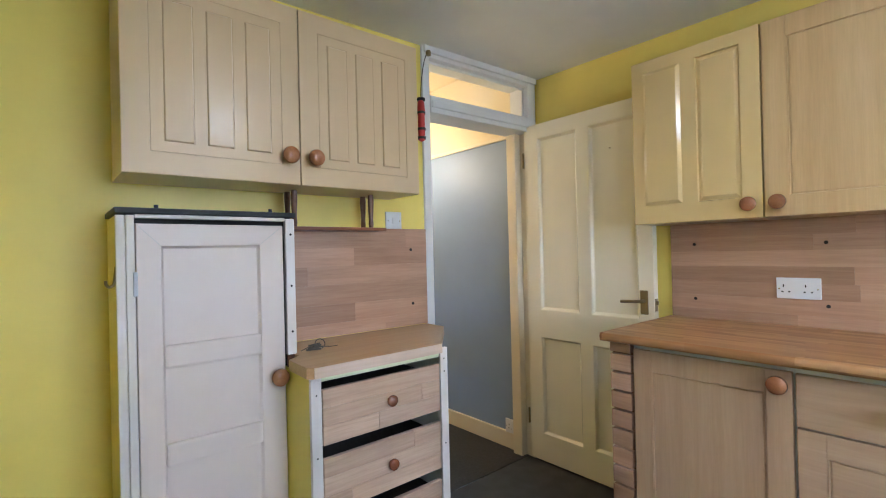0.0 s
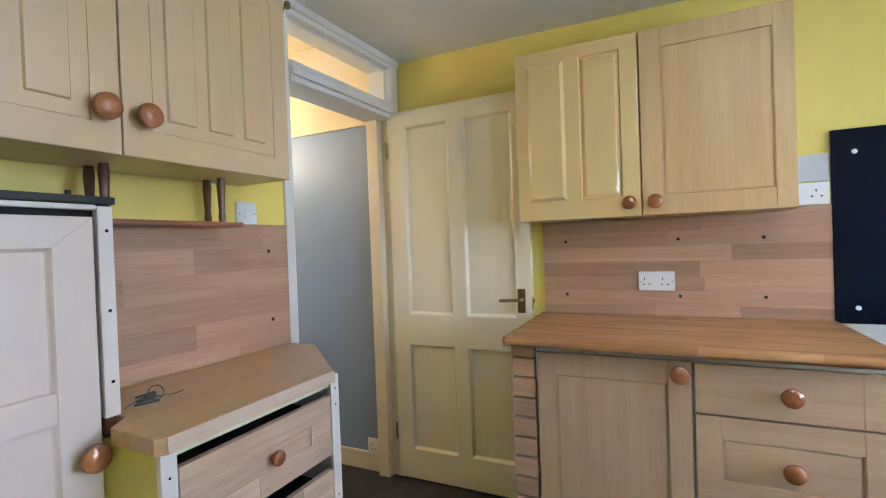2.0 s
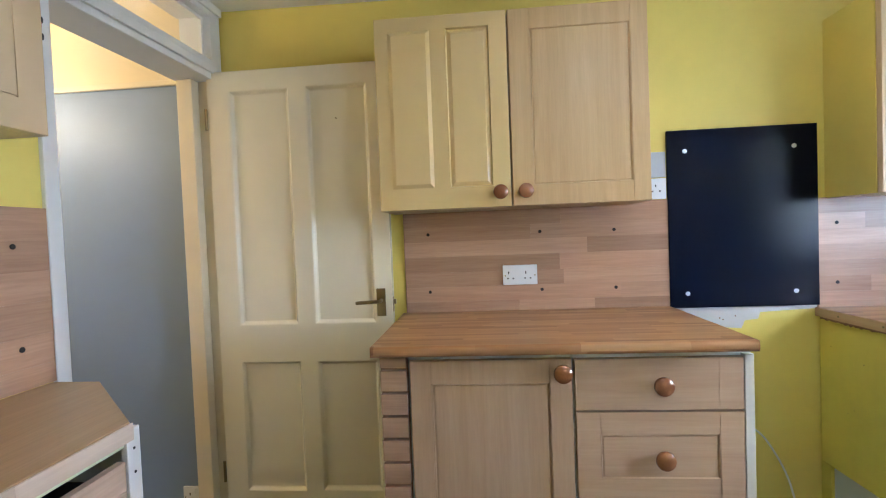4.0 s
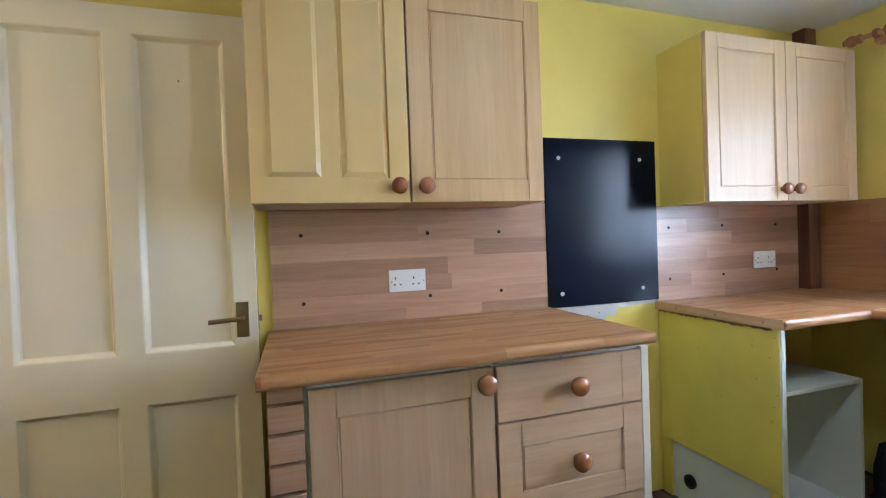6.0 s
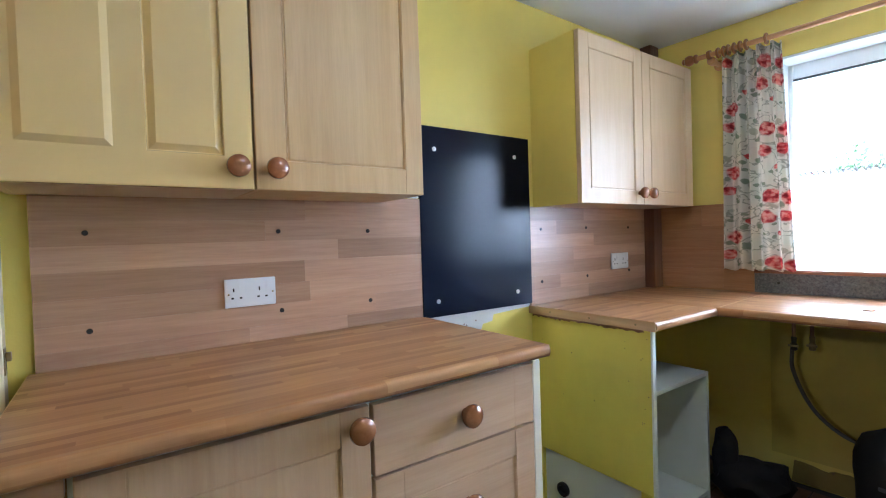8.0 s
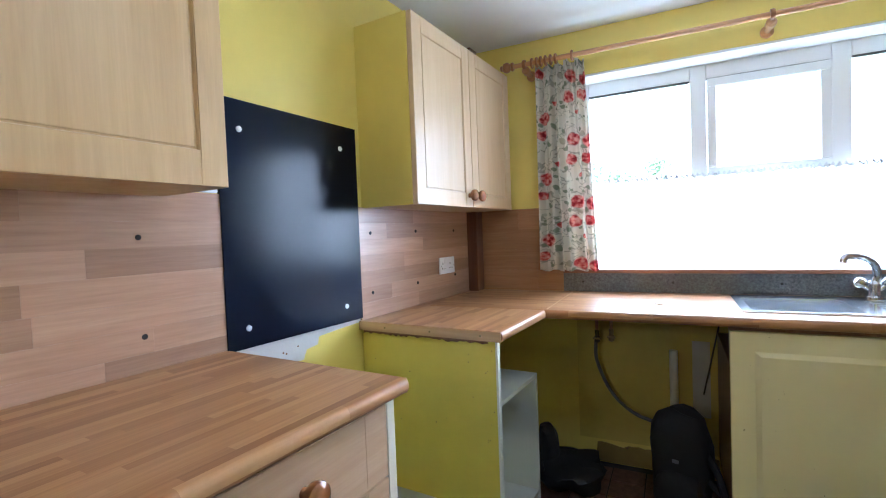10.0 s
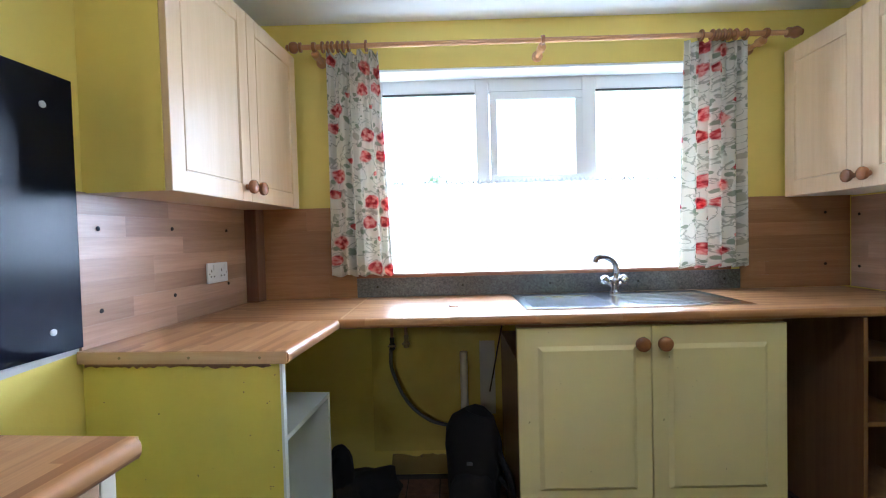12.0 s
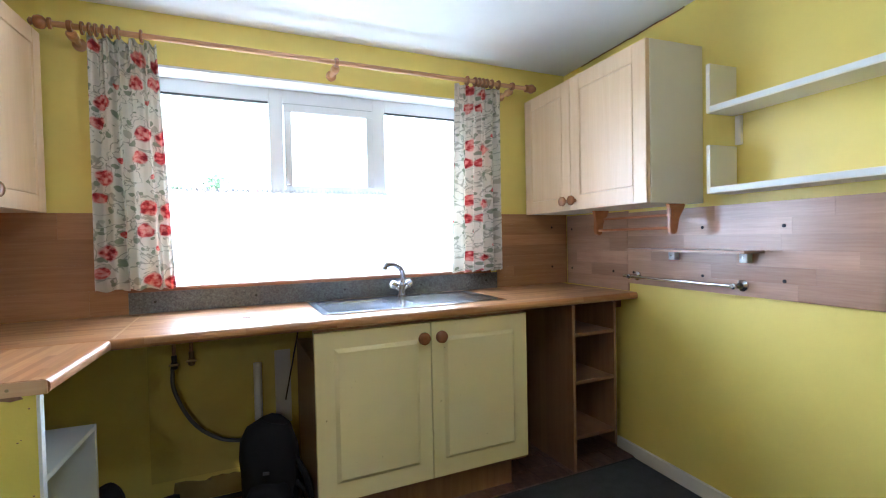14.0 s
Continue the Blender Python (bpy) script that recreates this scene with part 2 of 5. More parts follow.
def glass_material():
    m, nt, b = material("window_glass", 0.02)
    b.inputs["Transmission Weight"].default_value = 1.0
    b.inputs["IOR"].default_value = 1.02
    b.inputs["Base Color"].default_value = (0.97, 0.98, 0.98, 1)
    return m


GLASS = glass_material()


def net_material():
    m, nt, b = material("white_net", 0.9)
    nt.nodes.remove(b)
    d = node(nt, "ShaderNodeBsdfDiffuse", Color=(0.9, 0.9, 0.9, 1))
    t = node(nt, "ShaderNodeBsdfTranslucent", Color=(0.95, 0.95, 0.95, 1))
    tr = nt.nodes.new("ShaderNodeBsdfTransparent")
    w = node(nt, "ShaderNodeTexNoise", Scale=14, Detail=3)
    nt.links.new(coords(nt), w.inputs["Vector"])
    f = ramp(nt, w.outputs[0], [(0.35, (0.45,) * 3), (0.65, (0.62,) * 3)])
    m1, m2 = nt.nodes.new("ShaderNodeMixShader"), nt.nodes.new("ShaderNodeMixShader")
    m1.inputs[0].default_value = 0.6
    nt.links.new(d.outputs[0], m1.inputs[1])
    nt.links.new(t.outputs[0], m1.inputs[2])
    nt.links.new(f, m2.inputs[0])
    nt.links.new(m1.outputs[0], m2.inputs[1])
    nt.links.new(tr.outputs[0], m2.inputs[2])
    nt.links.new(m2.outputs[0], nt.nodes["Material Output"].inputs[0])
    return m


NET = net_material()
NET_HEM = painted("net_header_tape", (0.80, 0.80, 0.82), 0.85, 300, 0.3, 0.15)
# older ochre paint, its colour darkened to carry the shade of the recess
SHADED_OLD_PAINT = painted("shaded_ochre_old_paint", (0.64, 0.505, 0.10), 0.6, 60, 0.4, 0.18)


def floral_material():
    """White cotton with red roses, small pink buds and grey-green leaves and stems; coordinates are the cloth's own metres."""
    m, nt, b = material("floral_cotton", 0.85)
    base = (0.78, 0.745, 0.66)
    v = coords(nt, (1, 1, 1), random_shift=True, source="UV")
    warp = node(nt, "ShaderNodeTexNoise", Scale=22, Detail=3)
    nt.links.new(v, warp.inputs["Vector"])
    wv = mix(nt, 0.030, v, warp.outputs["Color"], "ADD")

    def blobs(scale, radius, keep, offset):
        mp = node(nt, "ShaderNodeMapping", Location=(offset, offset * 0.7, 0))
        nt.links.new(wv, mp.inputs["Vector"])
        vo = node(nt, "ShaderNodeTexVoronoi", Scale=scale, Randomness=0.75)
        nt.links.new(mp.outputs[0], vo.inputs["Vector"])
        near = ramp(nt, vo.outputs["Distance"], [(radius * 0.92, (1, 1, 1)), (radius, (0, 0, 0))])
        sep = nt.nodes.new("ShaderNodeSeparateColor")
        nt.links.new(vo.outputs["Color"], sep.inputs[0])
        pick = ramp(nt, sep.outputs[0], [(keep, (0, 0, 0)), (keep + 0.01, (1, 1, 1))])
        return mix(nt, 1.0, near, pick, "MULTIPLY"), vo

    stem = node(nt, "ShaderNodeTexNoise", Scale=17, Detail=2, Distortion=0.8)
    nt.links.new(wv, stem.inputs["Vector"])
    sf = ramp(nt, stem.outputs[0], [(0.47, (0, 0, 0)), (0.49, (0.7, 0.7, 0.7)), (0.51, (0.7, 0.7, 0.7)), (0.53, (0, 0, 0))])
    c = mix(nt, sf, base, (0.28, 0.29, 0.22))
    leaf, _ = blobs(34, 0.30, 0.66, 3.1)
    c = mix(nt, leaf, c, (0.33, 0.36, 0.27))
    pale, _ = blobs(20, 0.32, 0.78, 8.7)
    c = mix(nt, pale, c, (0.52, 0.50, 0.40))
        # four roses and two small buds in a repeat of 0.235 by 0.31 m
    cell = nt.nodes.new("ShaderNodeVectorMath")
    cell.operation = "MODULO"
    cell.inputs[1].default_value = (0.235, 0.31, 1.0)
    lift = nt.nodes.new("ShaderNodeVectorMath")
    lift.operation = "ADD"
    lift.inputs[1].default_value = (0.0, 3.03, 0.0)
    nt.links.new(wv, lift.inputs[0])
    # every other column hangs lower
    sx_ = nt.nodes.new("ShaderNodeSeparateXYZ")
    nt.links.new(lift.outputs[0], sx_.inputs[0])
    col_ = sx_.outputs[0]
    for op, val in (("DIVIDE", 0.235), ("FLOOR", 0.0), ("MULTIPLY", 0.135)):
        n_ = nt.nodes.new("ShaderNodeMath")
        n_.operation = op
        n_.inputs[1].default_value = val
        nt.links.new(col_, n_.inputs[0])
        col_ = n_.outputs[0]
    cx_ = nt.nodes.new("ShaderNodeCombineXYZ")
    nt.links.new(col_, cx_.inputs[1])
    stag = nt.nodes.new("ShaderNodeVectorMath")
    stag.operation = "ADD"
    nt.links.new(lift.outputs[0], stag.inputs[0])
    nt.links.new(cx_.outputs[0], stag.inputs[1])
    nt.links.new(stag.outputs[0], cell.inputs[0])

    flat = nt.nodes.new("ShaderNodeVectorMath")
    flat.operation = "MULTIPLY"
    flat.inputs[1].default_value = (1.0, 1.0, 0.0)
    nt.links.new(cell.outputs[0], flat.inputs[0])

    def spots(centres, radius):
        nearest = None
        for u, w_, k in centres:
            d = nt.nodes.new("ShaderNodeVectorMath")
            d.operation = "DISTANCE"
            d.inputs[1].default_value = (u, w_, 0.0)
            nt.links.new(flat.outputs[0], d.inputs[0])
            sc_ = nt.nodes.new("ShaderNodeMath")
            sc_.operation = "DIVIDE"
            sc_.inputs[1].default_value = k
            nt.links.new(d.outputs["Value"], sc_.inputs[0])
            if nearest is None:
                nearest = sc_.outputs[0]
            else:
                mn = nt.nodes.new("ShaderNodeMath")
                mn.operation = "MINIMUM"
                nt.links.new(nearest, mn.inputs[0])
                nt.links.new(sc_.outputs[0], mn.inputs[1])
                nearest = mn.outputs[0]
        return ramp(nt, nearest, [(radius * 0.9, (1, 1, 1)), (radius, (0, 0, 0))])

    leaves = spots(((0.030, 0.175, 1.0), (0.118, 0.172, 0.8), (0.195, 0.155, 1.0), (0.100, 0.262, 0.7), (0.185, 0.245, 0.8), (0.020, 0.075, 0.9), (0.165, 0.065, 0.8)), 0.013)
    c = mix(nt, leaves, c, (0.30, 0.34, 0.25))
    rose = spots(((0.070, 0.215, 1.0), (0.150, 0.200, 1.0), (0.050, 0.115, 0.9), (0.128, 0.118, 0.8), (0.090, 0.040, 0.35), (0.205, 0.275, 0.4)), 0.033)
    petal = node(nt, "ShaderNodeTexNoise", Scale=46, Detail=2)
    nt.links.new(v, petal.inputs["Vector"])
    rc = ramp(nt, petal.outputs[0], [(0.36, (0.30, 0.02, 0.03)), (0.47, (0.60, 0.09, 0.09)), (0.62, (0.80, 0.42, 0.36))])
    c = mix(nt, rose, c, rc)
    nt.links.new(c, b.inputs["Base Color"])
    weave = node(nt, "ShaderNodeTexNoise", Scale=500, Detail=2)
    nt.links.new(v, weave.inputs["Vector"])
    bump(nt, b, weave.outputs[0], 0.25, 0.0006)
    tl = nt.nodes.new("ShaderNodeBsdfTranslucent")
    nt.links.new(c, tl.inputs[0])
    ms = nt.nodes.new("ShaderNodeMixShader")
    ms.inputs[0].default_value = 0.36
    nt.links.new(b.outputs[0], ms.inputs[1])
    nt.links.new(tl.outputs[0], ms.inputs[2])
    nt.links.new(ms.outputs[0], nt.nodes["Material Output"].inputs[0])
    return m


BLACK_PANEL.node_tree.nodes["Principled BSDF"].inputs["Specular IOR Level"].default_value = 0.15
FLORAL = floral_material()


def leaf_material():
    m, nt, b = material("outdoor_foliage", 0.6)
    g = nt.nodes.new("ShaderNodeNewGeometry")
    c = ramp(nt, g.outputs["Random Per Island"], [(0.0, (0.20, 0.28, 0.16)), (1.0, (0.34, 0.42, 0.26))])
    nt.links.new(c, b.inputs["Base Color"])
    t = nt.nodes.new("ShaderNodeBsdfTranslucent")
    nt.links.new(c, t.inputs[0])
    ms = nt.nodes.new("ShaderNodeMixShader")
    nt.links.new(b.outputs[0], ms.inputs[1])
    nt.links.new(t.outputs[0], ms.inputs[2])
    nt.links.new(ms.outputs[0], nt.nodes["Material Output"].inputs[0])
    return m


LEAF = leaf_material()


# ---- helpers for things ----
def part(name, bm, mat, parent=None, label="", smooth=False):
    me = bpy.data.meshes.new(name)
    bm.normal_update()
    bm.to_mesh(me)
    bm.free()
    if mat:
        me.materials.append(mat)
    if smooth:
        for p in me.polygons:
            p.use_smooth = True
        me.set_sharp_from_angle(angle=radians(35))
    ob = new(name, me)
    if parent:
        ob.parent = parent
    return tagged(ob, label)


def thing(name, m, label, category, group="", kind=""):
    ob = new(name)
    ob.empty_display_size = 0.05
    ob.matrix_world = m
    return tagged(ob, label, category, group, kind)


def box(x0, x1, y0, y1, z0, z1, bevel=0.0, bm=None, seg=2):
    own = bm is None
    bm = bm or bmesh.new()
    r = bmesh.ops.create_cube(bm, size=1, matrix=Matrix.Translation(((x0 + x1) / 2, (y0 + y1) / 2, (z0 + z1) / 2)) @ Matrix.Diagonal((abs(x1 - x0), abs(y1 - y0), abs(z1 - z0), 1)))
    if bevel:
        edges = list({e for vv in r["verts"] for e in vv.link_edges})
        bmesh.ops.bevel(bm, geom=edges, offset=bevel, segments=seg, profile=0.6, affect="EDGES")
    return bm


def lathe(profile, axis="z", n=20, at=(0, 0, 0), bm=None):
    """A turned shape: (radius, height) pairs round an axis; '-y' stands out towards the viewer."""
    bm = bm or bmesh.new()
    rings = []
    for r, h in profile:
        ring = []
        for i in range(n):
            a = 2 * math.pi * i / n
            p = (r * math.cos(a), r * math.sin(a), h)
            if axis == "-y":
                p = (p[0], -h, p[1])
            elif axis == "x":
                p = (h, p[0], p[1])
            ring.append(bm.verts.new((p[0] + at[0], p[1] + at[1], p[2] + at[2])))
        rings.append(ring)
    for a, b in zip(rings, rings[1:]):
        for i in range(n):
            bm.faces.new((a[i], a[(i + 1) % n], b[(i + 1) % n], b[i]))
    bm.faces.new(rings[0][::-1])
    bm.faces.new(rings[-1])
    bmesh.ops.recalc_face_normals(bm, faces=bm.faces[:])
    return bm


def tube(points, radius, n=10, bm=None):
    """A round pipe along a bent line."""
    bm = bm or bmesh.new()
    pts = [Vector(p) for p in points]
    rings, side = [], None
    for i, p in enumerate(pts):
        d = (pts[min(i + 1, len(pts) - 1)] - pts[max(i - 1, 0)]).normalized()
        if side is None:
            side = d.orthogonal().normalized()
        side = (side - d * side.dot(d)).normalized()
        up = d.cross(side)
        rings.append([bm.verts.new(p + radius * (math.cos(2 * math.pi * k / n) * side + math.sin(2 * math.pi * k / n) * up)) for k in range(n)])
    for a, b in zip(rings, rings[1:]):
        for k in range(n):
            bm.faces.new((a[k], a[(k + 1) % n], b[(k + 1) % n], b[k]))
    bm.faces.new(rings[0][::-1])
    bm.faces.new(rings[-1])
    bmesh.ops.recalc_face_normals(bm, faces=bm.faces[:])
    return bm


def curve_points(ctrl, n=24):
    """A smooth line through control points."""
    c = [Vector(p) for p in ctrl]
    c = [2 * c[0] - c[1]] + c + [2 * c[-1] - c[-2]]
    out = []
    for i in range(1, len(c) - 2):
        for k in range(n):
            t = k / n
            a, b_, d, e = c[i - 1], c[i], c[i + 1], c[i + 2]
            out.append(0.5 * (2 * b_ + (d - a) * t + (2 * a - 5 * b_ + 4 * d - e) * t * t + (3 * b_ - a - 3 * d + e) * t ** 3))
    out.append(c[-2])
    return out


def front_mesh(w, h, t, xs, zs, recess, raised=False, lines=(), deep=0.0055, moat=0.0, soft=0.0):
    """A door or drawer front in its own frame: x to the right, z up, front face at y = 0, back at y = t.
    recess: the cells (column, row) that are sunk; raised: whether a field stands up again inside; lines: cells that are thin grooves."""
    bm = bmesh.new()
    vs = [[bm.verts.new((x, 0, z)) for z in zs] for x in xs]
    cells = {}
    for i in range(len(xs) - 1):
        for j in range(len(zs) - 1):
            cells[i, j] = bm.faces.new((vs[i][j], vs[i + 1][j], vs[i + 1][j + 1], vs[i][j + 1]))
    rim = [vs[i][0] for i in range(len(xs))] + [vs[-1][j] for j in range(1, len(zs))] + [vs[i][-1] for i in range(len(xs) - 2, -1, -1)] + [vs[0][j] for j in range(len(zs) - 2, 0, -1)]
    back = [bm.verts.new((q.co.x, t, q.co.z)) for q in rim]
    outer = []
    for k in range(len(rim)):
        k2 = (k + 1) % len(rim)
        bm.faces.new((rim[k2], rim[k], back[k], back[k2]))
        outer.append(bm.edges.get((rim[k], rim[k2])))
    bm.faces.new(back[::-1])
    for key in lines:
        bmesh.ops.inset_individual(bm, faces=[cells[key]], thickness=0.0008, depth=-0.0024)
    for key in recess:
        f = cells[key]
        if soft:
            for th, dp in ((0.25, 0.08), (0.3, 0.32), (0.25, 0.38), (0.3, 0.22)):
                bmesh.ops.inset_individual(bm, faces=[f], thickness=soft * th, depth=-deep * dp)
            continue
        if moat:
            bmesh.ops.inset_individual(bm, faces=[f], thickness=0.001, depth=-deep)
            bmesh.ops.inset_individual(bm, faces=[f], thickness=0.0014, depth=0.0)
            bmesh.ops.inset_individual(bm, faces=[f], thickness=0.005, depth=deep + moat)
            continue
        bmesh.ops.inset_individual(bm, faces=[f], thickness=0.004, depth=-deep)
        bmesh.ops.inset_individual(bm, faces=[f], thickness=0.0035, depth=0.0)
        if raised:
            bmesh.ops.inset_individual(bm, faces=[f], thickness=raised, depth=deep * 0.85)
        else:
            bmesh.ops.inset_individual(bm, faces=[f], thickness=0.003, depth=0.0025)
    bmesh.ops.bevel(bm, geom=[e for e in outer if e.is_valid], offset=0.003, segments=2, profile=0.6, affect="EDGES")
    bmesh.ops.recalc_face_normals(bm, faces=bm.faces[:])
    return bm


def shaker(w, h, t=0.018, m=0.062, panel=True, right=None, top=None):
    g = 0.004
    q = right or m
    xs, zs = [0, m, m + g, w - q - g, w - q, w], [0, m, h - (top or m), h] if panel else [0, h]
    rows = range(len(zs) - 1)
    return front_mesh(w, h, t, xs, zs, [(2, 1)] if panel else [], lines=[(1, j) for j in rows] + [(3, j) for j in rows])


KNOB = [(0.011, 0.0), (0.011, 0.010), (0.014, 0.014), (0.0245, 0.020), (0.0275, 0.028), (0.026, 0.036), (0.019, 0.042), (0.008, 0.0445)]


def knob(parent, x, z, mat=KNOB_WOOD, s=1.0, label=""):
    ob = part("knob", lathe([(r * s, hh * s) for r, hh in KNOB], "-y", 24), mat, parent, label, True)
    ob.location = (x, 0, z)
    return ob


def carcass(parent, x0, x1, y0, y1, z0, z1, mat, t=0.018, open_front=True):
    """The box behind the fronts: two sides, top, bottom and back, each board a part."""
    part("side_panel", box(x0, x0 + t, y0, y1, z0, z1, 0.001), mat, parent)
    part("side_panel", box(x1 - t, x1, y0, y1, z0, z1, 0.001), mat, parent)
    part("bottom_panel", box(x0 + t, x1 - t, y0 + 0.001, y1, z0, z0 + t, 0.001), mat, parent)
    part("top_panel", box(x0 + t, x1 - t, y0 + 0.001, y1, z1 - t, z1, 0.001), mat, parent)
    part("back_panel", box(x0 + t, x1 - t, y1 - 0.008, y1 - 0.002, z0 + t, z1 - t), mat, parent)


def add_door(parent, name, bm, mat, x, z, knob_at=None, knob_mat=KNOB_WOOD, y=0.0, s=1.0, label=""):
    d = part(name, bm, mat, parent, label)
    d.location = (x, y, z)
    if knob_at:
        knob(d, knob_at[0], knob_at[1], knob_mat, s)
    return d


def socket(m, w, h, label, gangs=2, group="sockets"):
    s = thing("socket", m, label, "socket", group)
    part("plate", box(0, w, -0.009, 0, 0, h, 0.003), PLASTIC, s, smooth=True)
    for i in range(gangs):
        cx = w * (i + 0.5) / gangs
        part("rocker_switch", box(cx - 0.004 + 0.012 * (1 if i else 0.4), cx + 0.010 + 0.012 * (1 if i else 0.4), -0.0125, -0.009, h * 0.62, h * 0.9, 0.001), PLASTIC, s)
        part("pin_hole", box(cx - 0.006 - 0.008, cx - 0.002 - 0.008, -0.0096, -0.0085, h * 0.55, h * 0.68), DARK_HOLE, s)
        for dx in (-0.019, 0.004):
            part("pin_hole", box(cx + dx, cx + dx + 0.007, -0.0096, -0.0085, h * 0.30, h * 0.36), DARK_HOLE, s)
    for cx in (0.010, w - 0.010):
        part("plate_screw", lathe([(0.0028, 0), (0.0028, 0.0098), (0.001, 0.0102)], "-y", 10, (cx, 0, h * 0.47)), STEEL, s)
    return s


def splash(name, m, w, h, label, layout, heights=None, screws=(), group="splashback panels", tones=None):
    """A laminate board with staggered wood strips; every strip is a piece. m: left bottom corner of the wall side, strips face -y.
    layout: rows from the bottom up, each a run of tone letter and the place where that strip ends."""
    tones = tones or TONES
    s = thing(name, m, label, "splashback", group)
    part("backing_board", box(0, w, -0.0085, 0, 0, h), tones["d"], s)
    heights = heights or [1.0] * len(layout)
    z = 0.0
    for text, share in zip(layout, heights):
        x, rh = 0.0, h * share / sum(heights)
        for piece in text.split():
            end = min(float(piece[1:]), w)
            p = part("strip", box(0.0002, end - x - 0.0002, -0.0105, -0.0085, 0.0002, rh - 0.0002), tones[piece[0]], s)
            p.location = (x, 0, z)
            x = end
        z += rh
    for x, z in screws:
        part("screw_cap", lathe([(0.007, 0.0104), (0.007, 0.0125), (0.005, 0.0138), (0.0022, 0.0135)], "-y", 12, (x, 0, z)), DARK_HOLE, s, smooth=True)
    return s


def worktop(name, m, length, depth, label, t=0.04, r=0.014, ends=(0.0,), screws=0, hole=None):
    """A rounded-edge worktop in its own frame: x along the length, y from the rounded front edge back, top at z = 0."""
    bm = bmesh.new()
    prof = []
    for k in range(7):
        a = math.pi / 2 * k / 6
        prof.append((r * (1 - math.sin(a)), -r * (1 - math.cos(a))))
    prof = [(depth, 0.0)] + sorted(prof, key=lambda p: -p[0])
    for k in range(1, 7):
        a = math.pi / 2 * k / 6
        prof.append((r * (1 - math.cos(a)), -t + r * (1 - math.sin(a))))
    prof.append((depth, -t))
    xs = [0.0, length]
    if hole:
        hx0, hx1, hy0, hy1 = hole
        xs = [0.0, hx0, hx1, length]
        prof = prof[:1] + [(hy1, 0.0), (hy0, 0.0)] + prof[1:-1] + [(hy0, -t), (hy1, -t)] + prof[-1:]
    rings = [[bm.verts.new((x, y, z)) for y, z in prof] for x in xs]
    last = len(prof) - 1
    for i, (a, b) in enumerate(zip(rings, rings[1:])):
        for k in range(len(prof)):
            k2 = (k + 1) % len(prof)
            if not (hole and i == 1 and k in (1, last - 2)):
                bm.faces.new((a[k], b[k], b[k2], a[k2]))
    if hole:
        a, b = rings[1], rings[2]
        for p, q, u, v in ((a[1], a[2], a[last - 2], a[last - 1]), (b[1], b[2], b[last - 2], b[last - 1]), (a[1], b[1], b[last - 1], a[last - 1]), (a[2], b[2], b[last - 2], a[last - 2])):
            bm.faces.new((p, q, u, v))
    bm.faces.new(rings[0])
    bm.faces.new(rings[-1][::-1])
    bmesh.ops.recalc_face_normals(bm, faces=bm.faces[:])
    s = thing(name, m, label, "worktop", "worktops")
    part("slab", bm, WORKTOP, s, "", True)
    for x in ends:
        e = part("end_strip", box(min(x, x + 0.0025 * (1 if x else -1)), max(x, x + 0.0025 * (1 if x else -1)), 0.006, depth - 0.004, -t + 0.001, -0.001), EDGING, s, "pale wood edging strip")
        for k in range(screws):
            y = 0.08 + 0.2 * k
            part("screw", lathe([(0.004, 0.0), (0.004, 0.004)], "x", 8, (x + (0.0 if x else -0.004), y, -t / 2)), BRASS, e)
    return s


def lay_tiles(parent, x0, y0, nx, ny, pitch, pitch_y=None):
    """Square quarry tiles with open joints, a little uneven."""
    py = pitch_y or pitch
    rnd = random.Random(nx * 7 + ny)
    me = bpy.data.meshes.new("tile")
    bm = box(0.003, pitch - 0.003, 0.003, py - 0.003, 0.0, 0.007, 0.0015, seg=1)
    bm.to_mesh(me)
    bm.free()
    me.materials.append(TILE)
    for i in range(nx):
        for j in range(ny):
            p = new("tile", me)
            p.parent, p.location = parent, (x0 + i * pitch, y0 + j * py, rnd.uniform(0.001, 0.0025))

# ---- the room: large structure ----
EX, NY, WX, SY, CZ = 5.01, 4.15, 2.09, 0.56, 2.285
SKEW = Matrix.Translation((3.6, 0.534, 0)) @ Matrix.Rotation(radians(4.0), 4, "Z") @ Matrix.Translation((-3.6, -SY, 0))


def askew(ob):
    """The window wall is not quite square to the others: turns a thing with it."""
    ob.matrix_world = SKEW @ ob.matrix_world
    return ob


TURN = Matrix.Translation((5.0, NY - 0.004, 0)) @ Matrix.Rotation(radians(-2.2), 4, "Z") @ Matrix.Translation((-5.0, -NY, 0))


def turned(ob):
    """The door wall leans away a little towards the west: turns a thing with it."""
    ob.matrix_world = TURN @ ob.matrix_world
    return ob


def structure(name, bm, mat, label, category):
    return tagged(part(name, bm, mat), label, category, kind="structure")


structure("floor", box(1.8, 5.3, 0.05, 4.21, -0.06, 0.0), FLOOR, "dark grey flecked carpet floor", "floor")
structure("hall_floor", box(3.4, 5.3, 4.214, 7.4, -0.06, -0.004), HALL_FLOOR, "near-black vinyl floor of the hall", "floor")
structure("threshold_strip", box(4.18, 4.92, 4.185, 4.24, -0.01, 0.004, 0.002), HALL_FLOOR, "thin dark threshold strip in the doorway", "threshold")
bm = box(1.8, 5.3, -0.1, 4.29, CZ, CZ + 0.14)
for q in bm.verts:
    q.co.z += (q.co.y - NY) * 0.0115 - 0.006  # the ceiling falls a little towards the window
structure("ceiling", bm, CEILING, "plain white painted kitchen ceiling", "ceiling")
bm = box(1.7, 4.15, NY, NY + 0.13, 0, CZ)
box(5.0, 5.3, NY, NY + 0.13, 0, CZ, bm=bm)
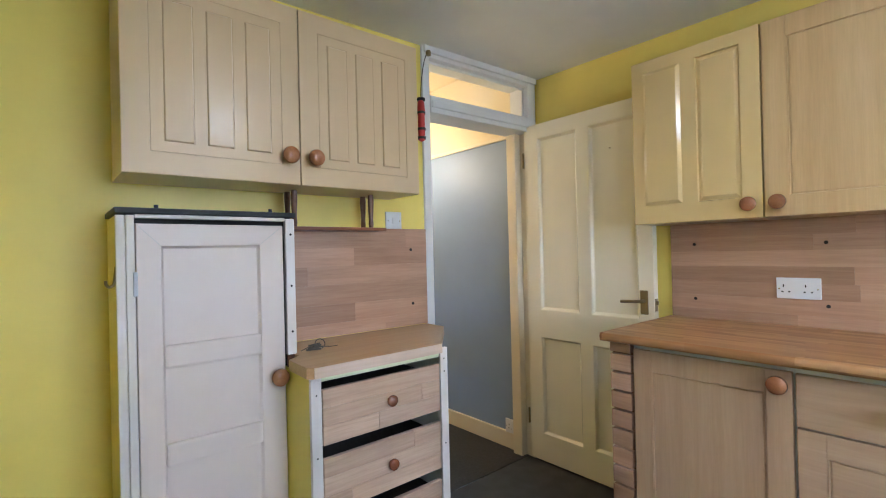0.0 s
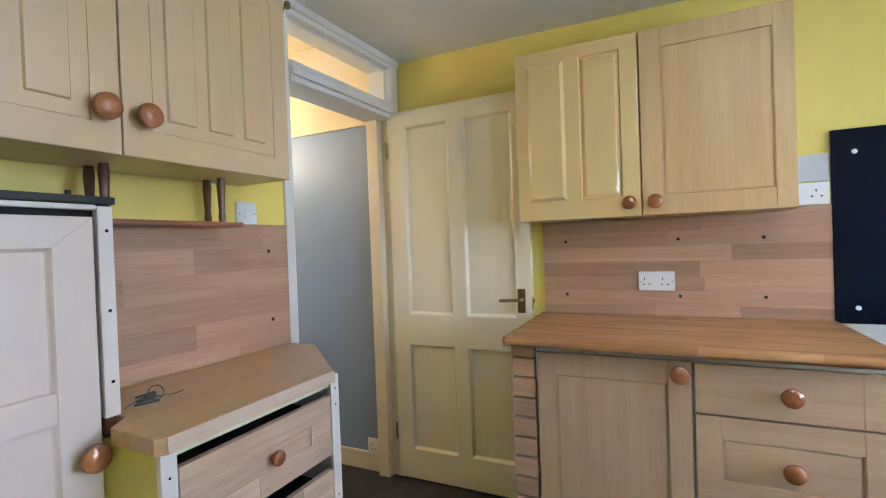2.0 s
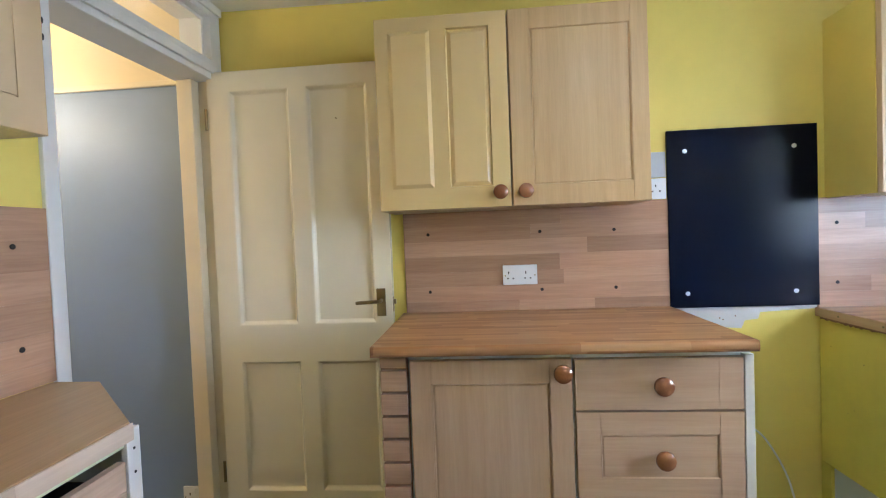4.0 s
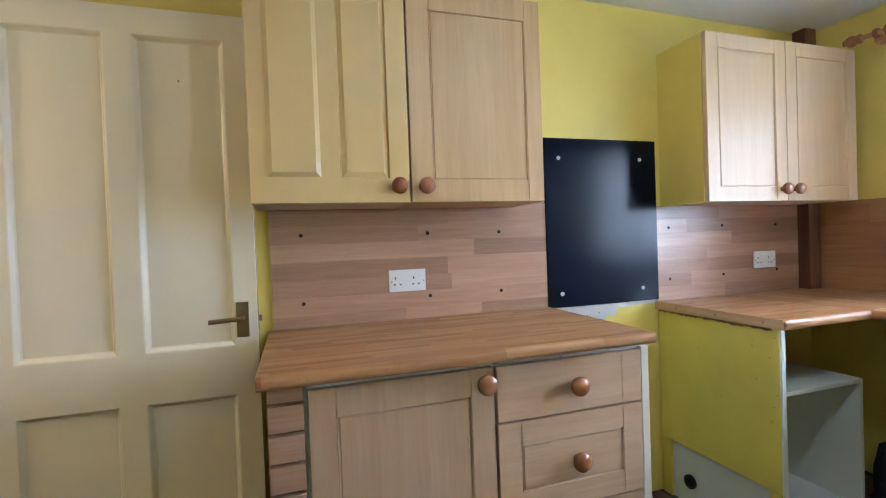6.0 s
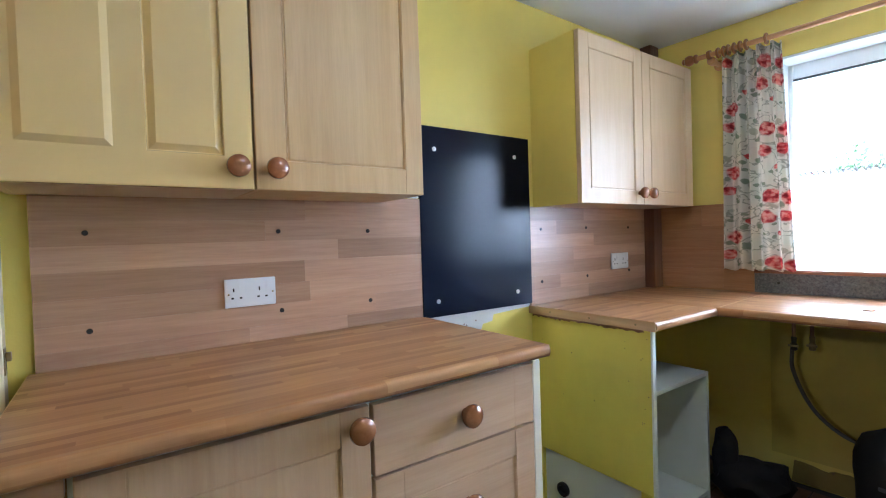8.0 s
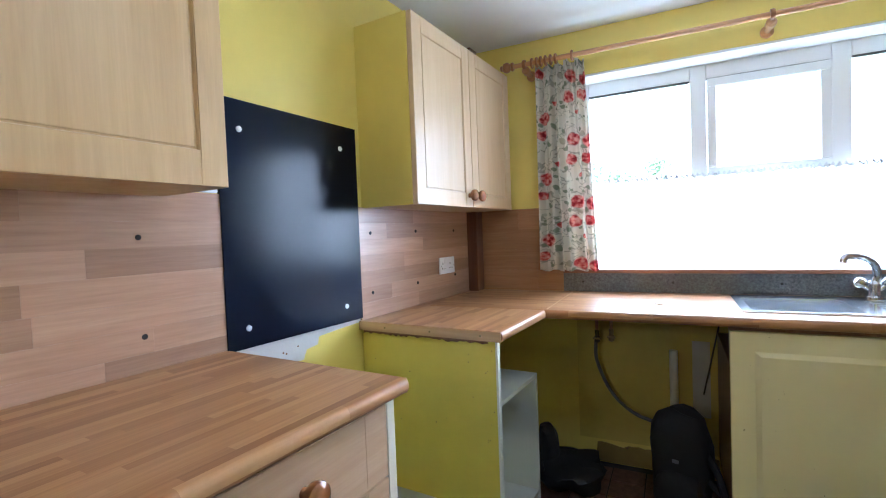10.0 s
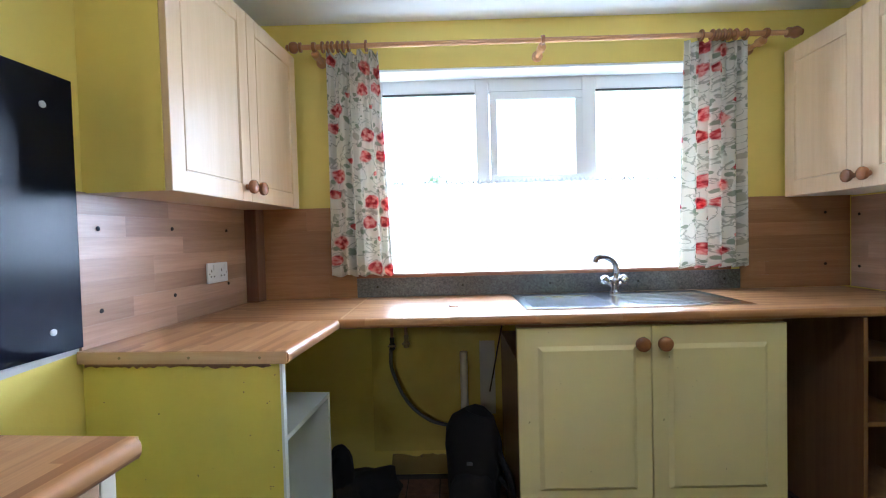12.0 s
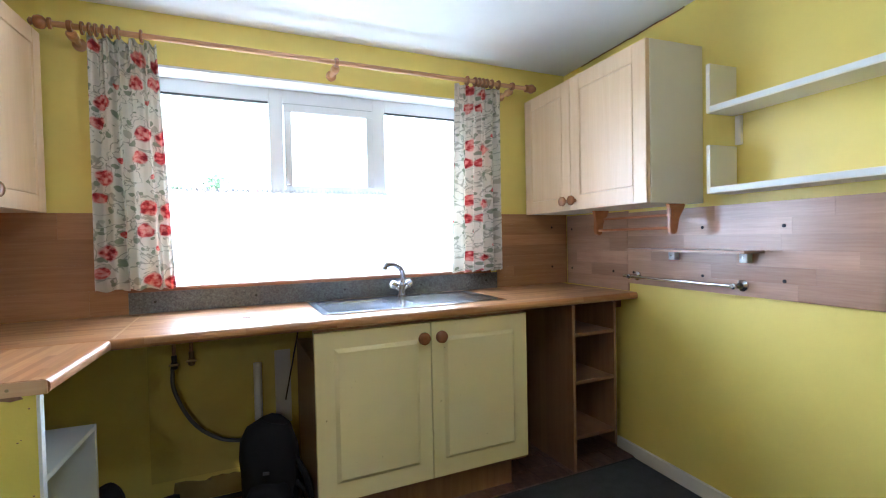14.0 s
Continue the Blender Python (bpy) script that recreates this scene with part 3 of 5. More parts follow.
turned(structure("wall_north", bm, YELLOW, "yellow painted plaster wall with the doorway", "wall"))
structure("wall_east", box(EX, EX + 0.2, 0.3, NY - 0.001, 0, CZ), YELLOW, "yellow painted plaster wall behind the units", "wall")
structure("wall_west", box(WX - 0.2, WX, 0.05, NY + 0.12, 0, CZ), YELLOW, "yellow painted plaster wall below open shelves", "wall")
WX0, WX1, WZ0, WZ1 = 2.77, 4.40, 1.0, 2.01
bm = box(1.7, WX0, SY - 0.26, SY, 0, CZ)
box(WX1, 5.2, SY - 0.26, SY, 0, CZ, bm=bm)
box(WX0, WX1, SY - 0.26, SY, 0, WZ0, bm=bm)
box(WX0, WX1, SY - 0.26, SY, WZ1, CZ, bm=bm)
askew(structure("wall_south", bm, YELLOW, "yellow painted plaster wall with the window", "wall"))
structure("skirting_west", box(WX, WX + 0.016, 0.90, NY - 0.01, 0.0, 0.07, 0.005), SHELF_WHITE, "low cream skirting board along the yellow wall", "baseboard")
# hall
structure("hall_wall_east", box(4.935, 5.3, 4.281, 7.4, 0, 1.95), BLUE, "blue-grey satin painted hall wall", "wall")
structure("hall_wall_upper", box(4.935, 5.3, 4.281, 7.4, 1.95, 2.45), HALL_CREAM, "cream painted upper part of the hall wall", "wall")
structure("hall_picture_rail", box(4.915, 4.934, 4.29, 7.4, 1.94, 1.965, 0.006), FRAME_CREAM, "narrow cream picture rail in the hall", "trim")
structure("hall_wall_west", box(3.4, 3.6, 4.281, 7.4, 0, 2.45), HALL_CREAM, "cream painted hall wall", "wall")
structure("hall_wall_north", box(3.6, 4.934, 7.2, 7.4, 0, 2.45), BLUE, "blue-grey end wall of the hall", "wall")
structure("hall_ceiling", box(3.4, 5.3, 4.292, 7.4, 2.45, 2.5), HALL_CREAM, "cream painted hall ceiling", "ceiling")
structure("hall_skirting", box(4.915, 4.934, 4.29, 7.2, -0.004, 0.10, 0.006), FRAME_CREAM, "cream skirting board in the hall", "baseboard")
sk = socket(pose(4.915, 4.36, 0.10, 0, 0, -90), 0.086, 0.086, "small white socket on the hall skirting", 1, "")

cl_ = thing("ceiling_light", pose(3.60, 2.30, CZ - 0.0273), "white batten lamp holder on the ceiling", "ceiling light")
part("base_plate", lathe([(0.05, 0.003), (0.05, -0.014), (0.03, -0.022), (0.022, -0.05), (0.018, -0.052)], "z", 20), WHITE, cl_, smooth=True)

# doorway frame with a transom light over it
df = thing("door_frame", pose(4.13, NY, 0), "white painted door frame with a glazed transom light", "door frame", kind="structure")
part("jamb", box(0.021, 0.065, -0.012, 0.14, 0, CZ - 0.002, 0.004), WHITE, df)
part("jamb", box(0.79, 0.865, -0.012, 0.14, 0, 1.946, 0.004), FRAME_CREAM, df, "cream jamb on the hinge side")
part("jamb", box(0.80, 0.868, -0.012, 0.14, 1.948, CZ - 0.002, 0.004), WHITE, df)
part("stop_bead", box(0.742, 0.789, 0.05, 0.12, 0, 1.946, 0.004), FRAME_CREAM, df)
part("head_rail", box(0.066, 0.799, -0.012, 0.14, 2.225, CZ - 0.002, 0.004), WHITE, df)
part("head_moulding", box(0.03, 0.868, -0.026, -0.013, 2.245, CZ - 0.004, 0.005), WHITE, df)
part("transom_bar", box(0.066, 0.799, -0.02, 0.14, 1.948, 2.035, 0.006), WHITE, df)
part("transom_moulding", box(0.066, 0.799, -0.034, -0.021, 1.972, 2.006, 0.005), WHITE, df)
part("glazing_bead", box(0.066, 0.799, 0.02, 0.035, 2.036, 2.05, 0.003), WHITE, df)
part("glazing_bead", box(0.066, 0.799, 0.02, 0.035, 2.21, 2.224, 0.003), WHITE, df)
part("glazing_bead", box(0.066, 0.081, 0.02, 0.035, 2.051, 2.209, 0.003), WHITE, df)
part("glazing_bead", box(0.784, 0.799, 0.02, 0.035, 2.051, 2.209, 0.003), WHITE, df)
gl = part("pane", box(0.067, 0.798, 0.04, 0.044, 2.037, 2.223), GLASS, df)
gl.visible_shadow = False
turned(df)

# open four-panel door, folded back along the wall
dr = thing("door_1", pose(4.905, 4.155, 0.012, 0, 0, -90), "cream gloss four-panel door standing open", "door", kind="structure")
W, H = 0.765, 1.965
leaf = part("leaf", front_mesh(W, H, 0.04, [0, 0.096, 0.358, 0.430, 0.694, W], [0, 0.160, 0.722, 0.880, 1.882, H], [(1, 1), (3, 1), (1, 3), (3, 3)], deep=0.016, soft=0.022), DOOR_CREAM, dr)
hp = part("handle_plate", box(0.699, 0.737, -0.006, 0, 0.908, 1.024, 0.002), BRASS, dr, "tarnished brass lever plate")
part("lever", tube(curve_points([(0.719, -0.004, 0.974), (0.719, -0.045, 0.974), (0.699, -0.05, 0.974), (0.622, -0.048, 0.970)], 8), 0.0075), BRASS, hp, smooth=True)
part("latch_plate", box(W, W + 0.002, 0.008, 0.03, 0.925, 0.985), BRASS, dr)
part("latch_bolt", box(W + 0.002, W + 0.012, 0.013, 0.025, 0.955, 0.975, 0.002), BRASS, dr)
for hz in (0.2, 1.72):
    part("hinge", lathe([(0.006, 0), (0.006, 0.09)], "z", 10, (-0.004, -0.004, hz)), BRASS, dr)
part("nail", lathe([(0.003, 0), (0.002, 0.012)], "-y", 8, (0.56, 0, 1.74)), BRASS, dr)

# ---- units on the door wall ----
# low built-in cupboard
cu = thing("tall_cupboard", pose(2.868, 3.965, 0), "low built-in cupboard with a pinkish-white panelled door", "cupboard")
part("side_panel", box(0, 0.02, 0.0, 0.26, 0, 1.375), YELLOW, cu, "yellow painted side")
part("side_panel", box(0.495, 0.515, 0.0, 0.245, 0.0, 1.375), DARK_WOOD, cu)
part("face_stile", box(-0.003, 0.02, -0.014, 0.0, 0, 1.375, 0.003), WHITE_WORN, cu, "worn white paint over bare wood")
part("face_stile", box(0.0205, 0.042, -0.022, 0.0, 0, 1.375, 0.004), WHITE_WORN, cu, "worn white paint over bare wood")
part("face_stile", box(0.484, 0.517, -0.02, 0.0, 0.90, 1.375, 0.004), WHITE_WORN, cu)
part("face_stile", box(0.486, 0.512, -0.012, 0.0, 0.0, 0.898, 0.004), DARK_WOOD, cu, "dark wooden stile below the worktop")
part("face_rail", box(0.043, 0.483, -0.02, 0.0, 1.366, 1.378, 0.003), WHITE_WORN, cu)
part("top_board", box(-0.006, 0.519, -0.028, 0.25, 1.379, 1.396, 0.003), BLACK_RUBBER, cu, "thin black top edge")
# near-black sheet in place of the shade behind the door
part("shadow_board", box(0.021, 0.494, 0.012, 0.03, 0.05, 1.366), DARK_HOLE, cu)
d = part("door", front_mesh(0.428, 1.310, 0.024, [0, 0.062, 0.350, 0.428], [0, 0.07, 1.244, 1.310], [(1, 1)], deep=0.014, soft=0.014), OFFWHITE, cu)
d.location = (0.044, -0.026, 0.04)
for z in (0.98, 1.14, 1.32):
    part("screw_head", lathe([(0.004, 0.02), (0.004, 0.0212), (0.002, 0.0215)], "-y", 8, (0.502, 0, z)), DARK_HOLE, cu)
for z in (0.584, 0.876):
    part("cross_rail", box(0.067, 0.348, -0.005, 0.016, z + 0.002, z + 0.073, 0.009), OFFWHITE, d, smooth=False)
for x0, x1 in ((0.001, 0.061), (0.427, 0.351)):
    part("mitre_joint", tube([(x0, 0.0002, 1.309), (x1, 0.0002, 1.246)], 0.0009, 6), BARE_PLASTER, d)
knob(d, 0.398, 0.797, KNOB_WOOD, 1.1)
for z in (0.28, 1.10):
    part("hinge", box(-0.008, 0.003, -0.004, 0.004, z, z + 0.07, 0.002), GREY_BOX, d, "dull grey painted hinge")
for x in (0.10, 0.44):
    part("peg", lathe([(0.006, 0), (0.006, 0.012)], "z", 10, (x, 0.0, 1.396)), BLACK_RUBBER, cu)
hk = part("coat_hook", tube(curve_points([(2.868, 3.975, 1.226), (2.864, 3.972, 1.195), (2.860, 3.970, 1.176), (2.850, 3.968, 1.170), (2.843, 3.967, 1.178), (2.842, 3.966, 1.188)], 6), 0.004), BRASS, None, smooth=True)
tagged(hk, "small brass hook screwed to the cupboard side", "hook")

# drawer unit with loose fronts
du = thing("drawer_unit", pose(3.345, 3.752, 0), "open-fronted drawer unit with loose wood-strip drawers", "drawer unit")
part("side_panel", box(0, 0.016, 0.01, 0.385, 0, 0.856), YELLOW_SCUFFED, du, "yellow painted side")
part("side_panel", box(0.542, 0.558, 0.01, 0.385, 0, 0.856), CARCASS, du)
part("face_stile", box(-0.002, 0.034, -0.006, 0.009, 0, 0.852, 0.002), WHITE_WORN, du, "white painted stile")
part("face_stile", box(0.530, 0.566, -0.006, 0.009, 0, 0.872, 0.002), WHITE_WORN, du, "white painted stile")
part("top_rail", box(0.035, 0.529, 0.0, 0.015, 0.838, 0.854, 0.002), SMEAR, du, "rail smeared with pale green paint")
for x, zz in ((0.016, (0.14, 0.42, 0.60, 0.80)), (0.548, (0.2, 0.5, 0.78, 0.83))):
    for z in zz:
        part("nail_head", lathe([(0.003, 0.006), (0.003, 0.0068), (0.001, 0.007)], "-y", 8, (x, 0, z)), DARK_HOLE, du)
# back and drawer bodies coloured near-black for the shade inside the unit
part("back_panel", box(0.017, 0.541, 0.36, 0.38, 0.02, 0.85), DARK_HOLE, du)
for k, z in enumerate((0.632, 0.408, 0.184)):
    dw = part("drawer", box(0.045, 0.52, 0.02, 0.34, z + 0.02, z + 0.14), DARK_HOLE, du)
    for r, row in enumerate((("p0.21 q0.488", "q0.40 p0.488", "q0.488"), ("q0.10 p0.488", "p0.488", "m0.36 q0.488"), ("q0.488", "p0.30 q0.488", "m0.488"))[k]):
        x, hh = 0.0, 0.060
        for piece in row.split():
            end = float(piece[1:])
            part("front_strip", box(0.038 + x + 0.0004, 0.038 + end - 0.0004, -0.004, 0.014, z + r * hh + 0.0004, z + (r + 1) * hh - 0.0004, 0.0008, seg=1), DRAWER_TONES[piece[0]], dw)
            x = end
    kn = knob(dw, 0.292, z + 0.094, DARK_KNOB, 0.74, "dark varnished knob")
    kn.location.y = -0.004

# chamfered worktop over the drawer unit
outline = [(3.388, NY + 0.05), (3.388, 3.94), (3.335, 3.90), (3.330, 3.745), (3.345, 3.73), (3.872, 3.735), (4.145, 4.04), (4.145, NY + 0.024)]
bm = bmesh.new()
f = bm.faces.new([bm.verts.new((x - 3.33, y - 3.73, 0)) for x, y in outline])
r = bmesh.ops.extrude_face_region(bm, geom=[f])
bmesh.ops.translate(bm, vec=(0, 0, -0.036), verts=[q for q in r["geom"] if isinstance(q, bmesh.types.BMVert)])
bmesh.ops.recalc_face_normals(bm, faces=bm.faces[:])
bmesh.ops.bevel(bm, geom=bm.edges[:], offset=0.0015, segments=1, affect="EDGES")
nw = part("worktop", bm, TAN_TOP)
nw.matrix_world = pose(3.33, 3.73, 0.893)
tagged(nw, "small plain tan wood-grain worktop with a chamfered corner", "worktop", "worktops")
part("edging_strip", box(0.018, 0.30, -0.004, -0.0005, -0.035, -0.001), PALE_STRIP, nw, "pale wood-strip edging")
part("edging_strip", box(0.3005, 0.54, -0.004, -0.0005, -0.035, -0.001), PALE_STRIP, nw, "pale wood-strip edging")

# keys and wire lying on it
ky = thing("bunch_of_keys", pose(3.415, 3.985, 0.894), "bunch of dark metal keys with a wire ring", "keys")
for k in range(6):
    t_ = radians(-30 + 31 * k)
    p = [(0.02 + 0.012 * k, 0.01 * (k % 2), 0.004 + 0.003 * k), (0.02 + 0.012 * k + 0.055 * math.cos(t_), 0.05 * math.sin(t_), 0.006 + 0.002 * (k % 3))]
    part("key", tube(p, 0.0035, 6), GREY_HOSE, ky)
part("key_ring", tube([(0.075 + 0.02 * math.cos(t * 0.4), 0.0 + 0.006 * math.sin(t * 0.4), 0.02 + 0.017 * math.sin(t * 0.4)) for t in range(17)], 0.0018, 6), GREY_HOSE, ky, smooth=True)
part("wire", tube(curve_points([(0.0, 0.0, 0.004), (0.05, 0.012, 0.012), (0.11, -0.008, 0.006), (0.15, 0.004, 0.003)], 8), 0.0018, 6), GREY_HOSE, ky, smooth=True)

turned(splash("splashback", pose(3.409, NY, 0.895), 0.741, 0.465, "wood-strip laminate splashback panel beside the doorway",
       ["p0.50 q0.741", "m0.345 p0.741", "m0.741", "d0.13 q0.741", "p0.345 m0.741", "m0.62 q0.741"], [0.7, 1, 1.1, 1, 1, 1.1], [(0.648, 0.365), (0.655, 0.105)]))

# wall cabinet pair
nc = thing("wall_cabinet", pose(2.882, 3.945, 1.497), "cream painted wall cabinet with two grooved doors", "wall cabinet", "wall cabinets")
carcass(nc, 0.0, 1.066, 0.022, 0.246, 0.0, 0.632, CREAM)
for x, kx in ((0.0, 0.485), (0.534, 0.045)):
    w = 0.530
    xs = [0, 0.070, 0.0735, 0.107, 0.192, 0.227, 0.309, 0.346, 0.430, 0.464, 0.4675, w]
    zs = [0, 0.066, 0.0695, 0.100, 0.530, 0.5615, 0.565, 0.632]
    grooves = [(i, j) for i in (1, 9) for j in range(1, 6)] + [(i, j) for i in range(2, 9) for j in (1, 5)]
    add_door(nc, "door", front_mesh(w, 0.632, 0.02, xs, zs, [(3, 3), (5, 3), (7, 3)], lines=grooves, deep=0.001, moat=0.005), CREAM, x, 0.0, (kx, 0.098), y=0.0, s=1.1)

# little shelf hung under it
ss = thing("hanging_shelf", pose(3.385, 4.055, 1.343), "small dark brown shelf on turned posts under the cabinet", "shelf")
part("board", box(0.0, 0.46, 0, 0.105, 0, 0.014, 0.003), SHELF_BROWN, ss)
for x in (0.055, 0.395):
    for y in (0.02, 0.085):
        part("turned_post", lathe([(0.009, 0.014), (0.011, 0.03), (0.009, 0.05), (0.011, 0.09), (0.013, 0.13), (0.011, 0.153)], "z", 12, (x, y, 0)), DARK_WOOD, ss, smooth=True)

sw = thing("light_switch", pose(3.924, NY, 1.354), "white plastic light switch on yellow wall", "switch")
part("plate", box(0, 0.086, -0.009, 0, 0, 0.086, 0.003), PLASTIC, sw, smooth=True)
part("rocker_switch", box(0.034, 0.052, -0.0135, -0.009, 0.03, 0.058, 0.002), PLASTIC, sw)
for x in (0.012, 0.074):
    part("plate_screw", lathe([(0.003, 0.009), (0.003, 0.0098), (0.001, 0.0102)], "-y", 8, (x, 0, 0.043)), STEEL, sw)

turned(sw)

# red ornament hanging on a cord by the door frame
ro = thing("hanging_ornament", pose(4.118, 4.140, 1.785), "small red and black ornament hanging on a cord", "ornament")
part("body", lathe([(0.004, 0.0), (0.016, 0.008), (0.018, 0.05), (0.017, 0.12), (0.02, 0.15), (0.017, 0.19), (0.008, 0.205)], "z", 14), RED, ro, smooth=True)
for z in (0.012, 0.055, 0.135, 0.2):
    part("band", lathe([(0.0205, z), (0.0215, z + 0.006), (0.0205, z + 0.012)], "z", 14), BLACK_RUBBER, ro, smooth=True)
part("cord", tube(curve_points([(0, 0, 0.2), (0.004, 0, 0.28), (0.02, -0.002, 0.38), (0.045, 0.003, 0.445)], 6), 0.0022, 6), BLACK_RUBBER, ro, smooth=True)
part("brass_hook", lathe([(0.012, -0.012), (0.014, 0.0), (0.010, 0.012)], "z", 12, (0.05, -0.005, 0.445)), BRASS, ro, smooth=True)

# ---- units along the long wall ----
splash("splashback", pose(EX, 3.348, 0.914, 0, 0, -90), 1.113, 0.446, "wood-strip laminate splashback panel with dark screw caps",
       ["m0.49 p0.805 d1.113", "q0.915 p1.113", "m0.68 p1.113", "d0.665 p1.113", "p0.78 d1.113", "m0.546 q1.113", "m0.673 q1.113"], [0.68, 0.96, 0.96, 1.04, 1, 0.96, 1.2],
       [(0.107, 0.337), (0.107, 0.088), (0.585, 0.333), (0.587, 0.086), (0.892, 0.329), (0.894, 0.086)])
socket(pose(4.9985, 2.925, 1.024, 0, 0, -90), 0.145, 0.084, "white double socket on the wood-strip splashback")

ec = thing("wall_cabinet", pose(4.728, 3.384, 1.345, 0, 0, -90), "wall cabinet with a glossy cream raised-panel door", "wall cabinet", "wall cabinets")
carcass(ec, 0.0, 0.492, 0.022, 0.281, 0.0, 0.715, CREAM)
add_door(ec, "door", front_mesh(0.490, 0.715, 0.02, [0, 0.048, 0.210, 0.267, 0.425, 0.490], [0, 0.078, 0.664, 0.715], [(1, 1), (3, 1)], raised=0.020, deep=0.010), CREAM_GLOSS, 0.0, 0.0, (0.450, 0.052))
ec2 = thing("wall_cabinet", pose(4.728, 2.890, 1.345, 0, 0, -90), "wall cabinet with a plain beech shaker door", "wall cabinet", "wall cabinets")
carcass(ec2, 0.0, 0.5, 0.022, 0.281, 0.0, 0.715, BEECH)
add_door(ec2, "door", shaker(0.494, 0.715, 0.02, 0.074, right=0.060), BEECH, 0.002, 0.0, (0.045, 0.052))

worktop("worktop", pose(4.375, 3.361, 0.913, 0, 0, -90), 1.128, 0.634, "wood-block laminate worktop with rounded front edge", 0.034, ends=(0.0, 1.128))

eb = thing("base_cabinet", pose(4.425, 3.258, 0, 0, 0, -90), "beech base cabinet with a single shaker door", "base cabinet", "base units")
carcass(eb, 0.0, 0.511, 0.021, 0.58, 0.15, 0.872, CARCASS)
part("plinth", box(0.0, 0.511, 0.06, 0.075, 0.0, 0.148), SHADED_BEECH_H, eb)
add_door(eb, "door", shaker(0.499, 0.706, 0.02, 0.066, top=0.074), SHADED_BEECH, 0.008, 0.15, (0.468, 0.668), s=1.05)
ed2 = thing("drawer_unit", pose(4.425, 2.746, 0, 0, 0, -90), "beech drawer unit with round wooden knobs", "drawer unit", "base units")
carcass(ed2, 0.0, 0.523, 0.021, 0.58, 0.15, 0.872, CARCASS)
part("plinth", box(0.0, 0.523, 0.06, 0.075, 0.0, 0.148), SHADED_BEECH_H, ed2)
add_door(ed2, "drawer_front", shaker(0.490, 0.158, 0.02, 0.069, False), SHADED_BEECH_H, 0.004, 0.696, (0.25, 0.081), s=1.05)
for z in (0.418, 0.142):
    add_door(ed2, "drawer_front", shaker(0.490, 0.272, 0.02, 0.069), SHADED_BEECH_H, 0.004, z, (0.25, 0.137), s=1.05)
part("end_stile", box(0.496, 0.523, 0.0, 0.0205, 0.14, 0.862, 0.002), SHELF_WHITE, ed2, "cream end strip")
# stacked strips that fill the end
sl = thing("slatted_filler", pose(4.425, 3.345, 0, 0, 0, -90), "filler of stacked wood strips beside the cabinet", "filler panel")
part("backing_board", box(0.0, 0.0865, 0.02, 0.04, 0.0, 0.872), RACK_WOOD, sl)
for k in range(12):
    z = 0.836 - 0.074 * k
    part("strip", box(0.001, 0.085, -0.004 + 0.002 * (k % 2), 0.02, max(z, 0.003), min(z + 0.065, 0.871), 0.002), TONES["mqpm"[k % 4]], sl)
part("side_panel", box(0.0, 0.016, 0.041, 0.58, 0.0, 0.872), RACK_WOOD, sl)

# splash board behind the cooker space
bp = thing("splash_board", pose(EX - 0.001, 2.236, 0.905, 0, 0, -90), "glossy black splash panel with white screw caps", "panel")
part("board", box(0, 0.585, -0.014, 0, 0, 0.735, 0.002), BLACK_PANEL, bp)
for x in (0.07, 0.495):
    for z in (0.06, 0.648):
        part("screw_cap", lathe([(0.009, 0.014), (0.009, 0.017), (0.006, 0.019)], "-y", 14, (x, 0, z)), PLASTIC, bp, smooth=True)
sp = thing("cooker_switch", pose(EX, 2.385, 1.362, 0, 0, -90), "white cooker switch below a grey metal back box", "switch")
part("plate", box(0, 0.145, -0.012, 0, 0, 0.086, 0.003), PLASTIC, sp, smooth=True)
part("back_box", box(0, 0.145, -0.01, 0, 0.09, 0.195, 0.003), GREY_BOX, sp, "grey metal back box")
for x in (0.085, 0.115):
    part("pin_hole", box(x, x + 0.007, -0.0126, -0.0118, 0.03, 0.036), DARK_HOLE, sp)
part("pin_hole", box(0.1, 0.104, -0.0126, -0.0118, 0.05, 0.06), DARK_HOLE, sp)
rnd = random.Random(8)
bm = bmesh.new()
up = [(0.0, 0.104), (0.582, 0.104), (0.582, 0.090), (0.45, 0.084), (0.36, 0.079), (0.352, 0.052), (0.30, 0.046), (0.285, 0.014), (0.2, 0.02), (0.1, -0.01), (0.0, -0.03)]
f = bm.faces.new([bm.verts.new((x, 0, z)) for x, z in up])
r = bmesh.ops.extrude_face_region(bm, geom=[f])
bmesh.ops.translate(bm, vec=(0, -0.003, 0), verts=[q for q in r["geom"] if isinstance(q, bmesh.types.BMVert)])
bmesh.ops.recalc_face_normals(bm, faces=bm.faces[:])
pp = part("bare_plaster_patch", bm, BARE_PLASTER)
for x, z in ((0.20, 0.058), (0.213, 0.052), (0.262, 0.066)):
    part("screw_hole", lathe([(0.003, 0.003), (0.003, 0.0042), (0.002, 0.0038)], "-y", 8, (x, 0, z)), RACK_WOOD, pp)
pp.matrix_world = pose(EX - 0.0005, 2.236, 0.80, 0, 0, -90)
tagged(pp, "ragged patch of bare pale plaster below the panel", "plaster patch")
fx = part("power_flex", tube(curve_points([(4.99, 2.02, 0.78), (4.97, 1.95, 0.70), (4.98, 1.93, 0.56), (4.97, 1.98, 0.46), (4.98, 1.88, 0.36), (4.97, 1.80, 0.20), (4.93, 1.78, 0.02), (4.8, 1.85, 0.006)], 8), 0.004, 8), PLASTIC, None, smooth=True)
tagged(fx, "white power flex hanging down the bare wall", "cable")
fx2 = part("floor_tiles", box(4.44, 5.005, 1.668, 2.232, -0.001, 0.003), DARK_HOLE)
